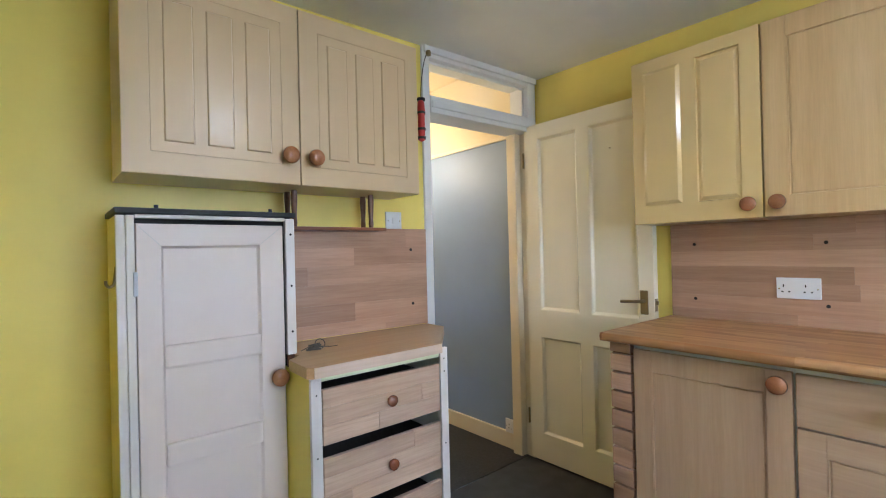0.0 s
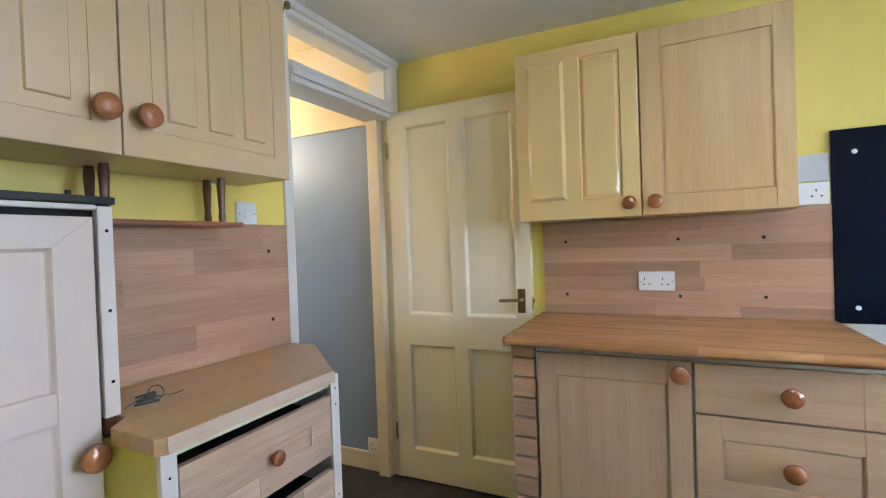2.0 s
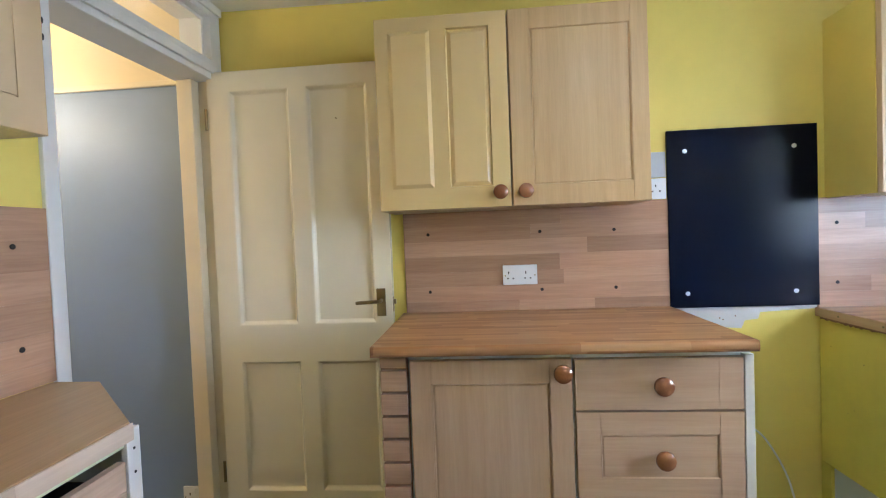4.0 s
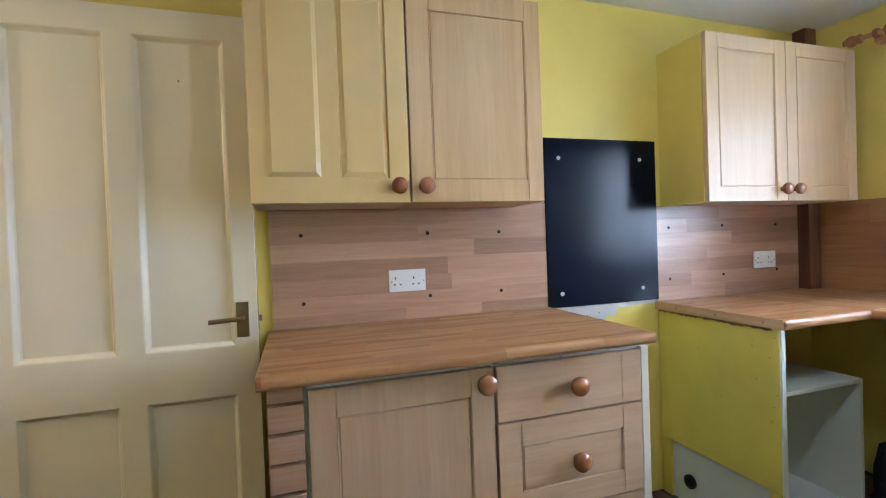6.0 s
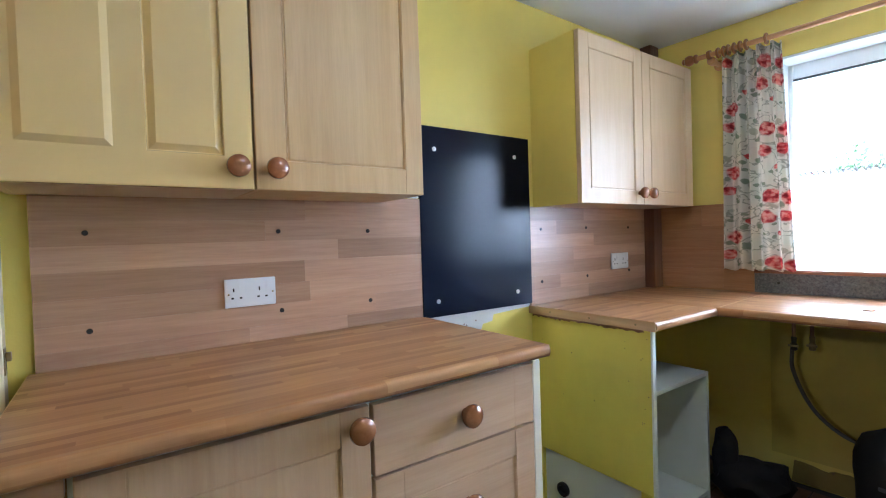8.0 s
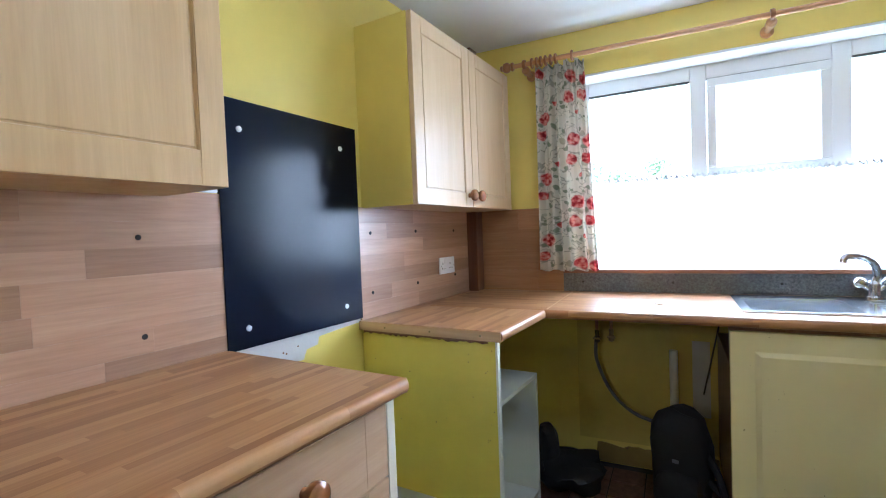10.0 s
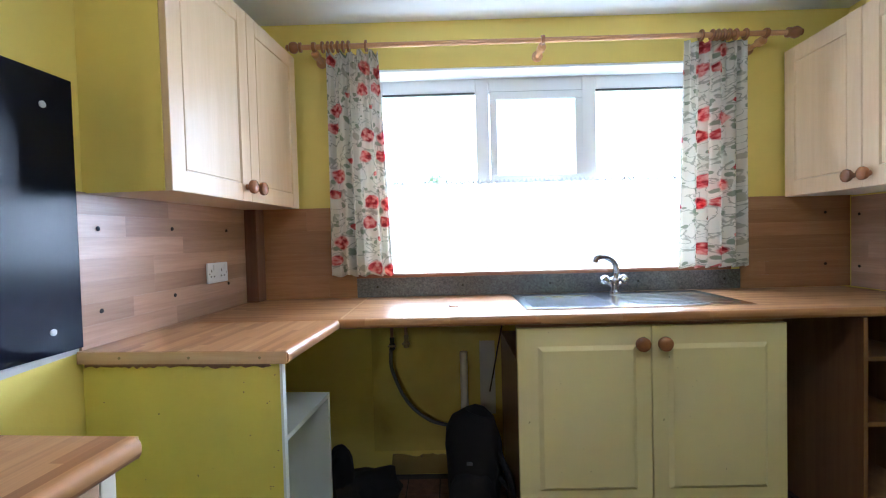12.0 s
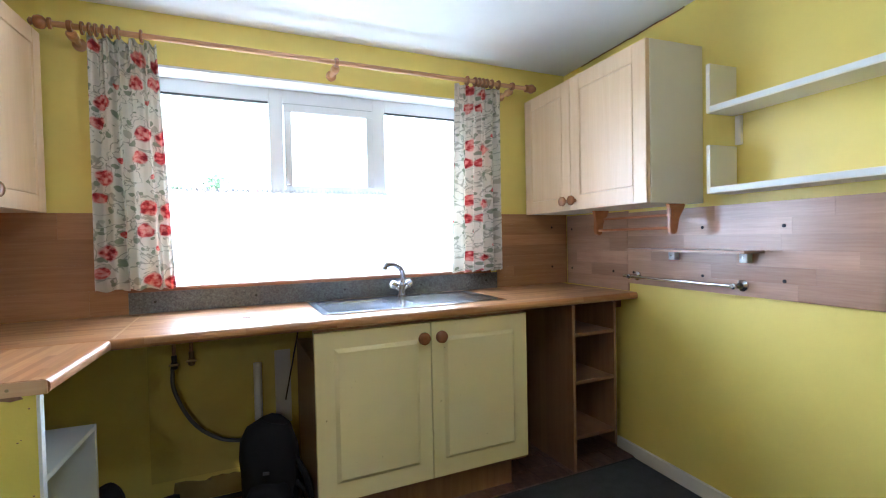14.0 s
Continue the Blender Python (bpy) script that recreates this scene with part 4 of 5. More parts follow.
tagged(fx2, "worn brown tiled floor of the cooker space", "floor", kind="structure")
lay_tiles(fx2, 4.445, 1.672, 4, 4, 0.139)


# ---- corner run to the window ----
splash("splashback", pose(EX, 1.652, 0.895, 0, 0, -90), 0.92, 0.445, "wood-strip laminate splashback panel in the corner",
       ["q0.41 m0.92", "d0.20 q0.92", "m0.30 d0.92", "m0.30 p0.92", "p0.46 m0.92", "p0.18 m0.92", "d0.385 q0.92"], None,
       [(0.072, 0.342), (0.072, 0.100), (0.40, 0.345), (0.402, 0.104), (0.76, 0.342), (0.762, 0.11)])
socket(pose(4.9985, 1.055, 1.018, 0, 0, -90), 0.146, 0.084, "white double socket in the corner splashback")
sc = thing("wall_cabinet", pose(4.742, 1.612, 1.337, 0, 0, -90), "pale beech double wall cabinet with yellow painted side", "wall cabinet", "wall cabinets")
carcass(sc, 0.0, 0.917, 0.022, 0.267, 0.0, 0.71, PALE_BEECH)
part("painted_side", box(-0.004, -0.0005, 0.02, 0.267, 0.0, 0.71), YELLOW, sc, "yellow painted side sheet")
add_door(sc, "door", shaker(0.454, 0.71, 0.02, 0.062), PALE_BEECH, 0.002, 0.0, (0.418, 0.052), s=0.95)
add_door(sc, "door", shaker(0.454, 0.71, 0.02, 0.062), PALE_BEECH, 0.460, 0.0, (0.036, 0.052), s=0.95)
structure("corner_boxing", box(4.945, EX - 0.001, 0.645, 0.728, 0.895, CZ - 0.002, 0.003), DARK_WOOD, "dark stained pipe boxing in the corner", "boxing")
worktop("worktop", pose(4.40, 1.662, 0.894, 0, 0, -90), 1.04, 0.608, "wood-block worktop running into the window corner", 0.035, ends=(0.0,), screws=3)

ep = thing("end_panel", pose(4.432, 1.648, 0, 0, 0, -90), "scuffed yellow painted end panel of the corner run", "end panel")
part("panel", box(0, 0.018, 0.002, 0.572, 0.262, 0.858, 0.001), YELLOW_SCUFFED, ep)
part("front_edge", box(-0.001, 0.019, -0.006, 0.0015, 0.0, 0.858, 0.001), CARCASS, ep, "white front edge")
part("leg", box(0, 0.018, 0.52, 0.572, 0.0, 0.26), YELLOW_SCUFFED, ep)
part("foot_strip", box(0, 0.018, 0.002, 0.05, 0.0, 0.26), YELLOW_SCUFFED, ep)
kp = part("kick_board", box(0.012, 0.026, 0.051, 0.519, 0.0, 0.258), CARCASS, ep, "white lower board")
part("socket_hole", lathe([(0.03, 0.0), (0.03, 0.012), (0.02, 0.014), (0.018, 0.004)], "-y", 18), BLACK_RUBBER, kp, "black round grommet", True).matrix_local = pose(0.012, 0.42, 0.11, 0, 0, -90)
kp.children[0].matrix_local = Matrix.Translation((0.012, 0.42, 0.11)) @ Matrix.Rotation(radians(-90), 4, "Z")

rnd = random.Random(77)
bm = bmesh.new()
pts = [(0.565 - 0.012 * k, 0.851 - (0.001 + 0.008 * rnd.random() ** 2)) for k in range(46)]
f = bm.faces.new([bm.verts.new((0, 0.565, 0.856))] + [bm.verts.new((0, y, z)) for y, z in pts] + [bm.verts.new((0, 0.03, 0.856))])
r = bmesh.ops.extrude_face_region(bm, geom=[f])
bmesh.ops.translate(bm, vec=(-0.002, 0, 0), verts=[q for q in r["geom"] if isinstance(q, bmesh.types.BMVert)])
bmesh.ops.recalc_face_normals(bm, faces=bm.faces[:])
part("chipped_edge", bm, RACK_WOOD, ep, "bare brown board where the paint is chipped")
for k in range(14):
    y, z = (rnd.uniform(0.012, 0.04) if k < 8 else rnd.uniform(0.06, 0.55)), rnd.uniform(0.5, 0.83)
    q = rnd.uniform(0.0009, 0.0020)
    part("paint_chip", box(-0.0012, 0.0005, y - q, y + q, z - q * 0.7, z + q * 0.7), RACK_WOOD, ep)

wb = thing("white_box_unit", pose(4.462, 1.615, 0, 0, 0, -90), "open white cabinet carcass under the worktop", "cabinet")
part("top_panel", box(0, 0.445, 0, 0.46, 0.60, 0.616, 0.001), CARCASS, wb)
part("side_panel", box(0.429, 0.445, 0, 0.46, 0.0, 0.599, 0.001), CARCASS, wb)
part("side_panel", box(0, 0.016, 0, 0.46, 0.0, 0.599, 0.001), CARCASS, wb)
part("back_panel", box(0.017, 0.428, 0.445, 0.455, 0.05, 0.599), CARCASS, wb)
part("bottom_panel", box(0.017, 0.428, 0.001, 0.444, 0.10, 0.116, 0.001), CARCASS, wb)

# ---- the window wall ----
win = thing("window_1", pose(0, 0, 0), "three-light white plastic window, bright daylight outside", "window", kind="structure")
fy0, fy1 = 0.355, 0.415
for x0, x1 in ((WX0, WX0 + 0.03), (3.262, 3.332), (3.817, 3.887), (WX1 - 0.03, WX1)):
    part("window_frame", box(x0, x1, fy0, fy1, WZ0 + 0.001, WZ1 - 0.001, 0.004), UPVC, win)
for x0, x1 in ((WX0 + 0.031, 3.261), (3.333, 3.816), (3.888, WX1 - 0.031)):
    part("window_frame", box(x0, x1, fy0, fy1, 1.93, WZ1 - 0.001, 0.004), UPVC, win)
    part("window_frame", box(x0, x1, fy0, fy1, WZ0 + 0.001, 1.05, 0.004), UPVC, win)
    p = part("pane", box(x0, x1, 0.383, 0.387, 1.051, 1.929), GLASS, win)
    p.visible_shadow = False
    part("gasket", box(x0, x1, 0.408, 0.417, 1.921, 1.9295), GREY_HOSE, win)
for z0, z1 in ((1.885, 1.925), (1.455, 1.495)):
    part("casement_rail", box(3.335, 3.814, 0.40, 0.432, z0, z1, 0.004), UPVC, win)
for x0, x1 in ((3.335, 3.374), (3.776, 3.814)):
    part("casement_stile", box(x0, x1, 0.40, 0.432, 1.496, 1.884, 0.004), UPVC, win)
part("casement_handle", box(3.788, 3.80, 0.433, 0.447, 1.50, 1.53, 0.002), UPVC, win)
part("window_sill", box(WX0 + 0.002, WX1 - 0.002, 0.418, SY - 0.002, WZ0 + 0.001, WZ0 + 0.012, 0.003), UPVC, win)
part("sill_nosing", box(WX0 - 0.1, WX1 + 0.1, SY + 0.001, SY + 0.02, 0.99, 1.008, 0.004), SHELF_BROWN, win, "brown wooden sill edge")
part("reveal_lining", box(WX0 + 0.001, WX1 - 0.001, 0.418, SY - 0.001, WZ1 - 0.012, WZ1 - 0.001), UPVC, win)
part("reveal_lining", box(WX0 + 0.0005, WX0 + 0.012, 0.418, SY - 0.001, WZ0 + 0.013, WZ1 - 0.013), UPVC, win)
part("reveal_lining", box(WX1 - 0.012, WX1 - 0.0005, 0.418, SY - 0.001, WZ0 + 0.013, WZ1 - 0.013), UPVC, win)
askew(win)


def cloth(x0, x1, z_top, z_bot, y, folds, amp, flare=(0, 0), nx=140, nz=26, seed=1, width=0.6, gather=0.5):
    """A hanging cloth with folds that deepen towards the hem; its own metres go into the UV map."""
    bm = bmesh.new()
    uv = bm.loops.layers.uv.new("cloth")
    rnd = random.Random(seed)
    ph = [rnd.uniform(0, 6.28) for _ in range(4)]
    g = []
    for j in range(nz + 1):
        t = j / nz
        row = []
        for i in range(nx + 1):
            s = i / nx
            a, b = x0 + flare[0] * t, x1 + flare[1] * t
            x = a + (b - a) * s + 0.006 * math.sin(2 * math.pi * folds * s * 0.5 + ph[1]) * t
            wob = math.sin(2 * math.pi * folds * s + ph[0] + 0.7 * math.sin(2.1 * s * 6.28 + ph[2]))
            k = amp * (gather + (1 - gather) * t) * (0.75 + 0.25 * math.sin(3 * s + ph[3]))
            fine = 0.25 * amp * math.sin(2 * math.pi * folds * 2.7 * s + ph[2]) * (1 - t) ** 2
            z = z_top + (z_bot - z_top) * t + 0.008 * wob * (t > 0.98) + (0.008 * math.sin(2 * math.pi * folds * s) if j == 0 else 0)
            row.append(bm.verts.new((x, y + k * wob + fine, z)))
        g.append(row)
    for j in range(nz):
        for i in range(nx):
            f = bm.faces.new((g[j][i], g[j + 1][i], g[j + 1][i + 1], g[j][i + 1]))
            f.smooth = True
            for l, (ii, jj) in zip(f.loops, ((i, j), (i, j + 1), (i + 1, j + 1), (i + 1, j))):
                l[uv].uv = (width * ii / nx, -(z_top - z_bot) * jj / nz)
    return bm


nt_ = thing("net_curtain", pose(0, 0, 0), "white net half-curtain gathered on a wire across the window", "net curtain")
part("net", cloth(WX0 + 0.02, WX1 - 0.02, 1.458, 1.02, 0.455, 26, 0.006, seed=5, nx=260, nz=8, gather=0.8), NET, nt_)
part("header", cloth(WX0 + 0.02, WX1 - 0.02, 1.466, 1.452, 0.457, 70, 0.003, seed=6, nx=420, nz=2, gather=1.0), NET_HEM, nt_, "gathered grey-looking header tape")
part("wire", tube([(WX0 + 0.01, 0.455, 1.461), (3.6, 0.455, 1.456), (WX1 - 0.01, 0.455, 1.461)], 0.002, 6), UPVC, nt_)
askew(nt_)

for x0, x1, fl, sd in ((4.592, 4.350, (0.006, -0.045), 2), (2.935, 2.645, (0.028, 0.012), 9)):
    cu_ = thing("curtain", pose(0, 0, 0), "white cotton curtain printed with red roses and leaves", "curtain", "pair of curtains")
    cl = part("cloth", cloth(x0, x1, 2.056, 1.012, 0.672, 5.0, 0.036, fl, seed=sd, width=0.29), FLORAL, cu_)
    so = cl.modifiers.new("thickness", "SOLIDIFY")
    so.thickness = 0.0015
    askew(cu_)

rl = thing("curtain_pole", pose(0, 0, 0), "turned pine curtain pole with rings and ball ends", "curtain pole")
part("pole", lathe([(0.012, 2.47), (0.012, 4.71)], "x", 14, (0, 0.70, 2.072)), RAIL_WOOD, rl, smooth=True)
FIN = [(0.012, 0.0), (0.022, 0.003), (0.022, 0.012), (0.013, 0.016), (0.024, 0.028), (0.027, 0.04), (0.022, 0.054), (0.012, 0.06), (0.015, 0.068), (0.006, 0.075)]
part("finial", lathe([(r, 4.695 + h) for r, h in FIN], "x", 18, (0, 0.70, 2.072)), RING_WOOD, rl, smooth=True)
part("finial", lathe([(r, 2.485 - h) for r, h in FIN], "x", 18, (0, 0.70, 2.072)), RING_WOOD, rl, smooth=True)
for x in (3.590, 4.640, 2.577):
    br_ = part("bracket", lathe([(0.026, 0), (0.026, 0.012), (0.012, 0.02), (0.012, 0.075), (0.02, 0.085), (0.02, 0.12), (0.012, 0.13)], "-y", 16), RAIL_WOOD, rl, smooth=True)
    br_.location = (x, SY, 2.049)
    br_.rotation_euler = (0, 0, math.pi)
    part("ring", lathe([(0.0125, -0.008), (0.021, -0.008), (0.023, 0.0), (0.021, 0.008), (0.0125, 0.008)], "x", 18, (x, 0.70, 2.072)), RING_WOOD, rl, smooth=True)
for xs in ((4.60, 4.575, 4.555, 4.53, 4.505, 4.48, 4.40), (2.87, 2.82, 2.795, 2.77, 2.745, 2.715, 2.67)):
    for x in xs:
        part("ring", lathe([(0.014, -0.004), (0.024, -0.005), (0.027, 0.0), (0.024, 0.005), (0.014, 0.004)], "x", 18, (x, 0.70, 2.070)), RING_WOOD, rl, smooth=True)
askew(rl)

WT = 0.894
askew(splash("splashback", pose(4.99, SY, WT + 0.002, 0, 0, 180), 0.49, 0.445, "brown wood-strip splashback panel behind the curtain",
              ["q0.35 m0.49", "m0.49", "d0.49", "m0.25 q0.49"], tones=BROWN_TONES))
askew(splash("splashback", pose(2.62, SY, WT + 0.002, 0, 0, 180), 0.53, 0.445, "brown wood-strip splashback panel beside the window",
              ["m0.53", "q0.12 d0.53", "m0.53", "d0.53", "p0.53", "d0.53", "q0.53"], None, [(0.41, 0.36), (0.41, 0.11)], tones=BROWN_TONES))
gu = thing("granite_upstand", pose(4.50, SY, WT + 0.001, 0, 0, 180), "dark grey granite-effect upstand below the window", "upstand")
part("board", box(0, 1.878, -0.012, 0, 0, 0.095, 0.002), GRANITE, gu)
for x in (0.1, 0.52, 0.95, 1.38, 1.80):
    part("screw_cap", lathe([(0.006, 0.012), (0.006, 0.014), (0.003, 0.0155)], "-y", 12, (x, 0, 0.05)), BLACK_RUBBER, gu)
askew(gu)

sw_ = worktop("worktop", pose(4.985, 1.186, WT + 0.001, 0, 0, 180), 2.855, 0.622, "long wood-block worktop holding the sink", 0.036, ends=(), hole=(1.262, 1.600, 0.148, 0.480))
part("joint_strip", box(0.535, 0.543, 0.02, 0.615, -0.001, 0.0012), EDGING, sw_, "narrow joint strip in the worktop")
askew(sw_)
# sink: bowl, drainer and mixer tap
sk_ = thing("sink", pose(3.752, 1.072, WT + 0.002, 0, 0, 180), "stainless steel inset sink with ribbed drainer", "sink")
SW, SD = 0.88, 0.45
bm = bmesh.new()
xs = [0, 0.032, 0.362, 0.42, SW]
ys = [0, 0.038, 0.362, 0.405, SD]
g = [[bm.verts.new((x, y, 0.004)) for y in ys] for x in xs]
bowl = None
for i in range(len(xs) - 1):
    for j in range(len(ys) - 1):
        f = bm.faces.new((g[i][j], g[i + 1][j], g[i + 1][j + 1], g[i][j + 1]))
        if (i, j) == (1, 1):
            bowl = f
bmesh.ops.inset_individual(bm, faces=[bowl], thickness=0.012, depth=-0.012)
bmesh.ops.inset_individual(bm, faces=[bowl], thickness=0.012, depth=-0.12)
bmesh.ops.inset_individual(bm, faces=[bowl], thickness=0.03, depth=-0.02)
ed_ = [e for e in bm.edges if e.is_boundary]
r = bmesh.ops.extrude_edge_only(bm, edges=ed_)
bmesh.ops.translate(bm, vec=(0, 0, -0.004), verts=[q for q in r["geom"] if isinstance(q, bmesh.types.BMVert)])
bmesh.ops.recalc_face_normals(bm, faces=bm.faces[:])
part("basin", bm, STEEL, sk_, smooth=True)
for k in range(8):
    part("drainer_rib", box(0.44, SW - 0.05, 0.056 + 0.042 * k, 0.062 + 0.042 * k, 0.0035, 0.0062, 0.0012, seg=1), STEEL, sk_)
part("waste", lathe([(0.03, -0.147), (0.03, -0.144), (0.02, -0.143)], "z", 18, (0.197, 0.2, 0)), CHROME, sk_, smooth=True)
part("overflow_cap", lathe([(0.012, 0.004), (0.012, 0.007), (0.006, 0.008)], "z", 14, (0.60, 0.44, 0)), CHROME, sk_, smooth=True)
askew(sk_)
tp = thing("mixer_tap", pose(3.262, 0.645, WT + 0.006, 0, 0, 180), "chrome mixer tap with two cross handles", "tap")
part("base", lathe([(0.030, 0), (0.030, 0.006), (0.022, 0.012), (0.021, 0.05), (0.023, 0.06), (0.015, 0.072)], "z", 18), CHROME, tp, smooth=True)
part("spout", tube(curve_points([(0, 0, 0.05), (0.008, -0.006, 0.10), (-0.008, -0.022, 0.145), (-0.055, -0.060, 0.172), (-0.10, -0.095, 0.176), (-0.122, -0.112, 0.168), (-0.126, -0.115, 0.152)], 8), 0.0145, 16), CHROME, tp, smooth=True)
for sx in (-1, 1):
    h_ = part("tap_handle", lathe([(0.010, 0), (0.010, 0.026), (0.020, 0.032), (0.023, 0.046), (0.018, 0.060), (0.006, 0.065)], "z", 14), CHROME, tp, smooth=True)
    h_.matrix_local = pose(sx * 0.012, 0, 0.032, 0, sx * 48, 0)
askew(tp)
pl = part("tap_hole_plug", lathe([(0.019, 0), (0.019, 0.004), (0.014, 0.006)], "z", 18), KNOB_WOOD, None, smooth=True)
pl.matrix_world = pose(4.03, 0.93, WT + 0.001)
askew(tagged(pl, "small brown blanking plug in the worktop", "plug"))

su = thing("sink_cabinet", pose(3.802, 1.157, 0, 0, 0, 180), "worn cream sink cabinet with two raised-panel doors", "base cabinet", "base units")
carcass(su, 0.0, 0.982, 0.022, 0.55, 0.14, 0.72, RACK_WOOD)
part("front_rail", box(0.0, 0.982, 0.022, 0.04, 0.72, 0.852), RACK_WOOD, su)
part("plinth", box(0.01, 0.93, 0.07, 0.085, 0.0, 0.138), RACK_WOOD, su)
for x, kx, pa, pb in ((0.0, 0.449, 0.072, 0.436), (0.493, 0.036, 0.053, 0.420)):
    add_door(su, "door", front_mesh(0.489, 0.682, 0.02, [0, pa, pb, 0.489], [0, 0.074, 0.616, 0.682], [(1, 1)], raised=0.022, deep=0.014), CREAM_WORN, x, 0.160, (kx, 0.620))
askew(su)

rk = thing("open_rack", pose(2.528, 1.157, 0, 0, 0, 180), "narrow open rack with three brown shelves", "shelf unit")
part("side_panel", box(-0.016, 0.0, 0, 0.56, 0.0, 0.852, 0.001), RACK_WOOD, rk)
part("side_panel", box(0.255, 0.271, 0, 0.56, 0.10, 0.852, 0.001), RACK_WOOD, rk)
part("back_panel", box(0.001, 0.254, 0.54, 0.55, 0.15, 0.852), RACK_WOOD, rk)
for z in (0.170, 0.450, 0.692):
    part("shelf", box(0.001, 0.254, 0.002, 0.539, z, z + 0.016, 0.001), RACK_WOOD, rk)
askew(rk)
bk = part("worktop_bracket", box(2.10, 2.16, 1.02, 1.06, 0.80, 0.852, 0.004), RACK_WOOD)
askew(tagged(bk, "small brown wooden bearer under the worktop end", "bracket"))
uf = structure("tiled_floor_strip", box(2.11, 4.9, 0.62, 1.165, -0.001, 0.003), DARK_HOLE, "worn dark red-brown tiled floor under the units", "floor")
lay_tiles(uf, 2.112, 0.622, 18, 4, 0.154, 0.135)
askew(uf)

# under the worktop: pipes, hose, bags
for k, (x, z0) in enumerate(((4.328, 0.675), (4.260, 0.685))):
    vv = thing("isolating_valve", pose(x, SY + 0.075, z0), "old copper supply pipe with a stop valve", "valve", "supply valves")
    part("pipe", lathe([(0.0075, 0.0), (0.0075, 0.175)], "z", 10), COPPER, vv, smooth=True)
    part("valve_body", lathe([(0.008, -0.03), (0.014, -0.025), (0.014, 0.0), (0.010, 0.004), (0.012, 0.03), (0.008, 0.034)], "z", 12), BLACK_RUBBER if k == 0 else BRASS, vv, smooth=True)
    part("tap_lever", box(-0.02, 0.02, 0.008, 0.016, -0.012, -0.003, 0.002), BRASS, vv)
    part("wall_clip", box(-0.006, 0.006, -0.074, -0.006, 0.09, 0.105, 0.002), PLASTIC, vv)
    askew(vv)
hs = part("drain_hose", tube(curve_points([(4.335, SY + 0.075, 0.655), (4.33, SY + 0.08, 0.55), (4.26, SY + 0.09, 0.40), (4.15, SY + 0.10, 0.31), (4.02, SY + 0.10, 0.28), (3.93, SY + 0.09, 0.27), (3.88, SY + 0.05, 0.24)], 10), 0.0085, 10), GREY_HOSE, None, smooth=True)
askew(tagged(hs, "grey flexible hose hanging in a loop", "hose"))
wp = part("waste_pipe", tube([(3.985, SY + 0.03, 0.62), (3.985, SY + 0.03, 0.02)], 0.019, 14), PLASTIC, None, smooth=True)
askew(tagged(wp, "white plastic waste pipe standing by the wall", "pipe"))
ps = part("bare_plaster_strip", box(3.83, 3.905, SY + 0.0021, SY + 0.005, 0.30, 0.665), BARE_PLASTER)
askew(tagged(ps, "strip of bare plaster with screw holes", "plaster patch"))
# old ochre paint with the worktop's shade put into its colour
op = part("old_paint_patch", box(3.79, 4.44, SY - 0.001, SY + 0.002, 0.12, 0.852), SHADED_OLD_PAINT)
askew(tagged(op, "ochre patch of old paint, darkened for the shade under the worktop", "paint patch"))
bm = bmesh.new()
rnd = random.Random(5)
edge = [(3.80 + 0.55 * k / 22, 0.100 + 0.03 * noise.noise(Vector((k * 0.6, 3, 0))) + rnd.uniform(-0.006, 0.006)) for k in range(23)]
f = bm.faces.new([bm.verts.new((x, 0, z)) for x, z in edge] + [bm.verts.new((4.36, 0, 0.006)), bm.verts.new((3.80, 0, 0.006))])
r = bmesh.ops.extrude_face_region(bm, geom=[f])
bmesh.ops.translate(bm, vec=(0, 0.009, 0), verts=[q for q in r["geom"] if isinstance(q, bmesh.types.BMVert)])
bmesh.ops.recalc_face_normals(bm, faces=bm.faces[:])
cp = part("crumbling_plaster", bm, CRUMBLE)
cp.location = (0, SY - 0.001, 0)
bpy.context.view_layer.update()
askew(tagged(cp, "crumbling brown plaster along the foot of the wall", "plaster patch"))
cb = part("black_cable", tube(curve_points([(3.83, SY + 0.05, 0.85), (3.79, SY + 0.04, 0.80), (3.82, SY + 0.03, 0.62), (3.86, SY + 0.03, 0.42)], 8), 0.0038, 8), BLACK_RUBBER, None, smooth=True)
askew(tagged(cb, "black cable hanging beside the sink cabinet", "cable"))


def lump(rx, ry, rz, seed, rough=0.12, sub=3):
    bm = bmesh.new()
    bmesh.ops.create_icosphere(bm, subdivisions=sub, radius=1)
    off = Vector((seed * 3.1, seed * 1.7, 0))
    for q in bm.verts:
        k = 1 + rough * noise.noise(q.co * 2.0 + off) + 0.05 * noise.noise(q.co * 6 + off)
        c = q.co
        # squarer than a ball, flat underneath
        m_ = max(abs(c.x), abs(c.y), abs(c.z)) ** 0.45
        q.co = Vector((c.x * rx, c.y * ry, c.z * rz)) * k / m_
    lo = min(q.co.z for q in bm.verts)
    for q in bm.verts:
        q.co.z -= lo
        if q.co.z < 0.03:
            q.co.z = max(0.0, (q.co.z - 0.012))
    return bm


bg = thing("backpack", pose(3.935, 0.93, 0.005, 0, 0, 172), "black nylon backpack leaning under the worktop", "backpack")
part("main_bag", lump(0.118, 0.085, 0.232, 1), BLACK_CLOTH, bg, smooth=True)
p = part("front_pocket", lump(0.09, 0.05, 0.10, 2), BLACK_CLOTH, bg, smooth=True)
p.location = (0.0, -0.07, 0.03)
part("carry_loop", tube(curve_points([(-0.03, 0.03, 0.43), (-0.02, 0.03, 0.448), (0.02, 0.03, 0.448), (0.03, 0.03, 0.43)], 6), 0.005, 8), BLACK_CLOTH, bg, smooth=True)
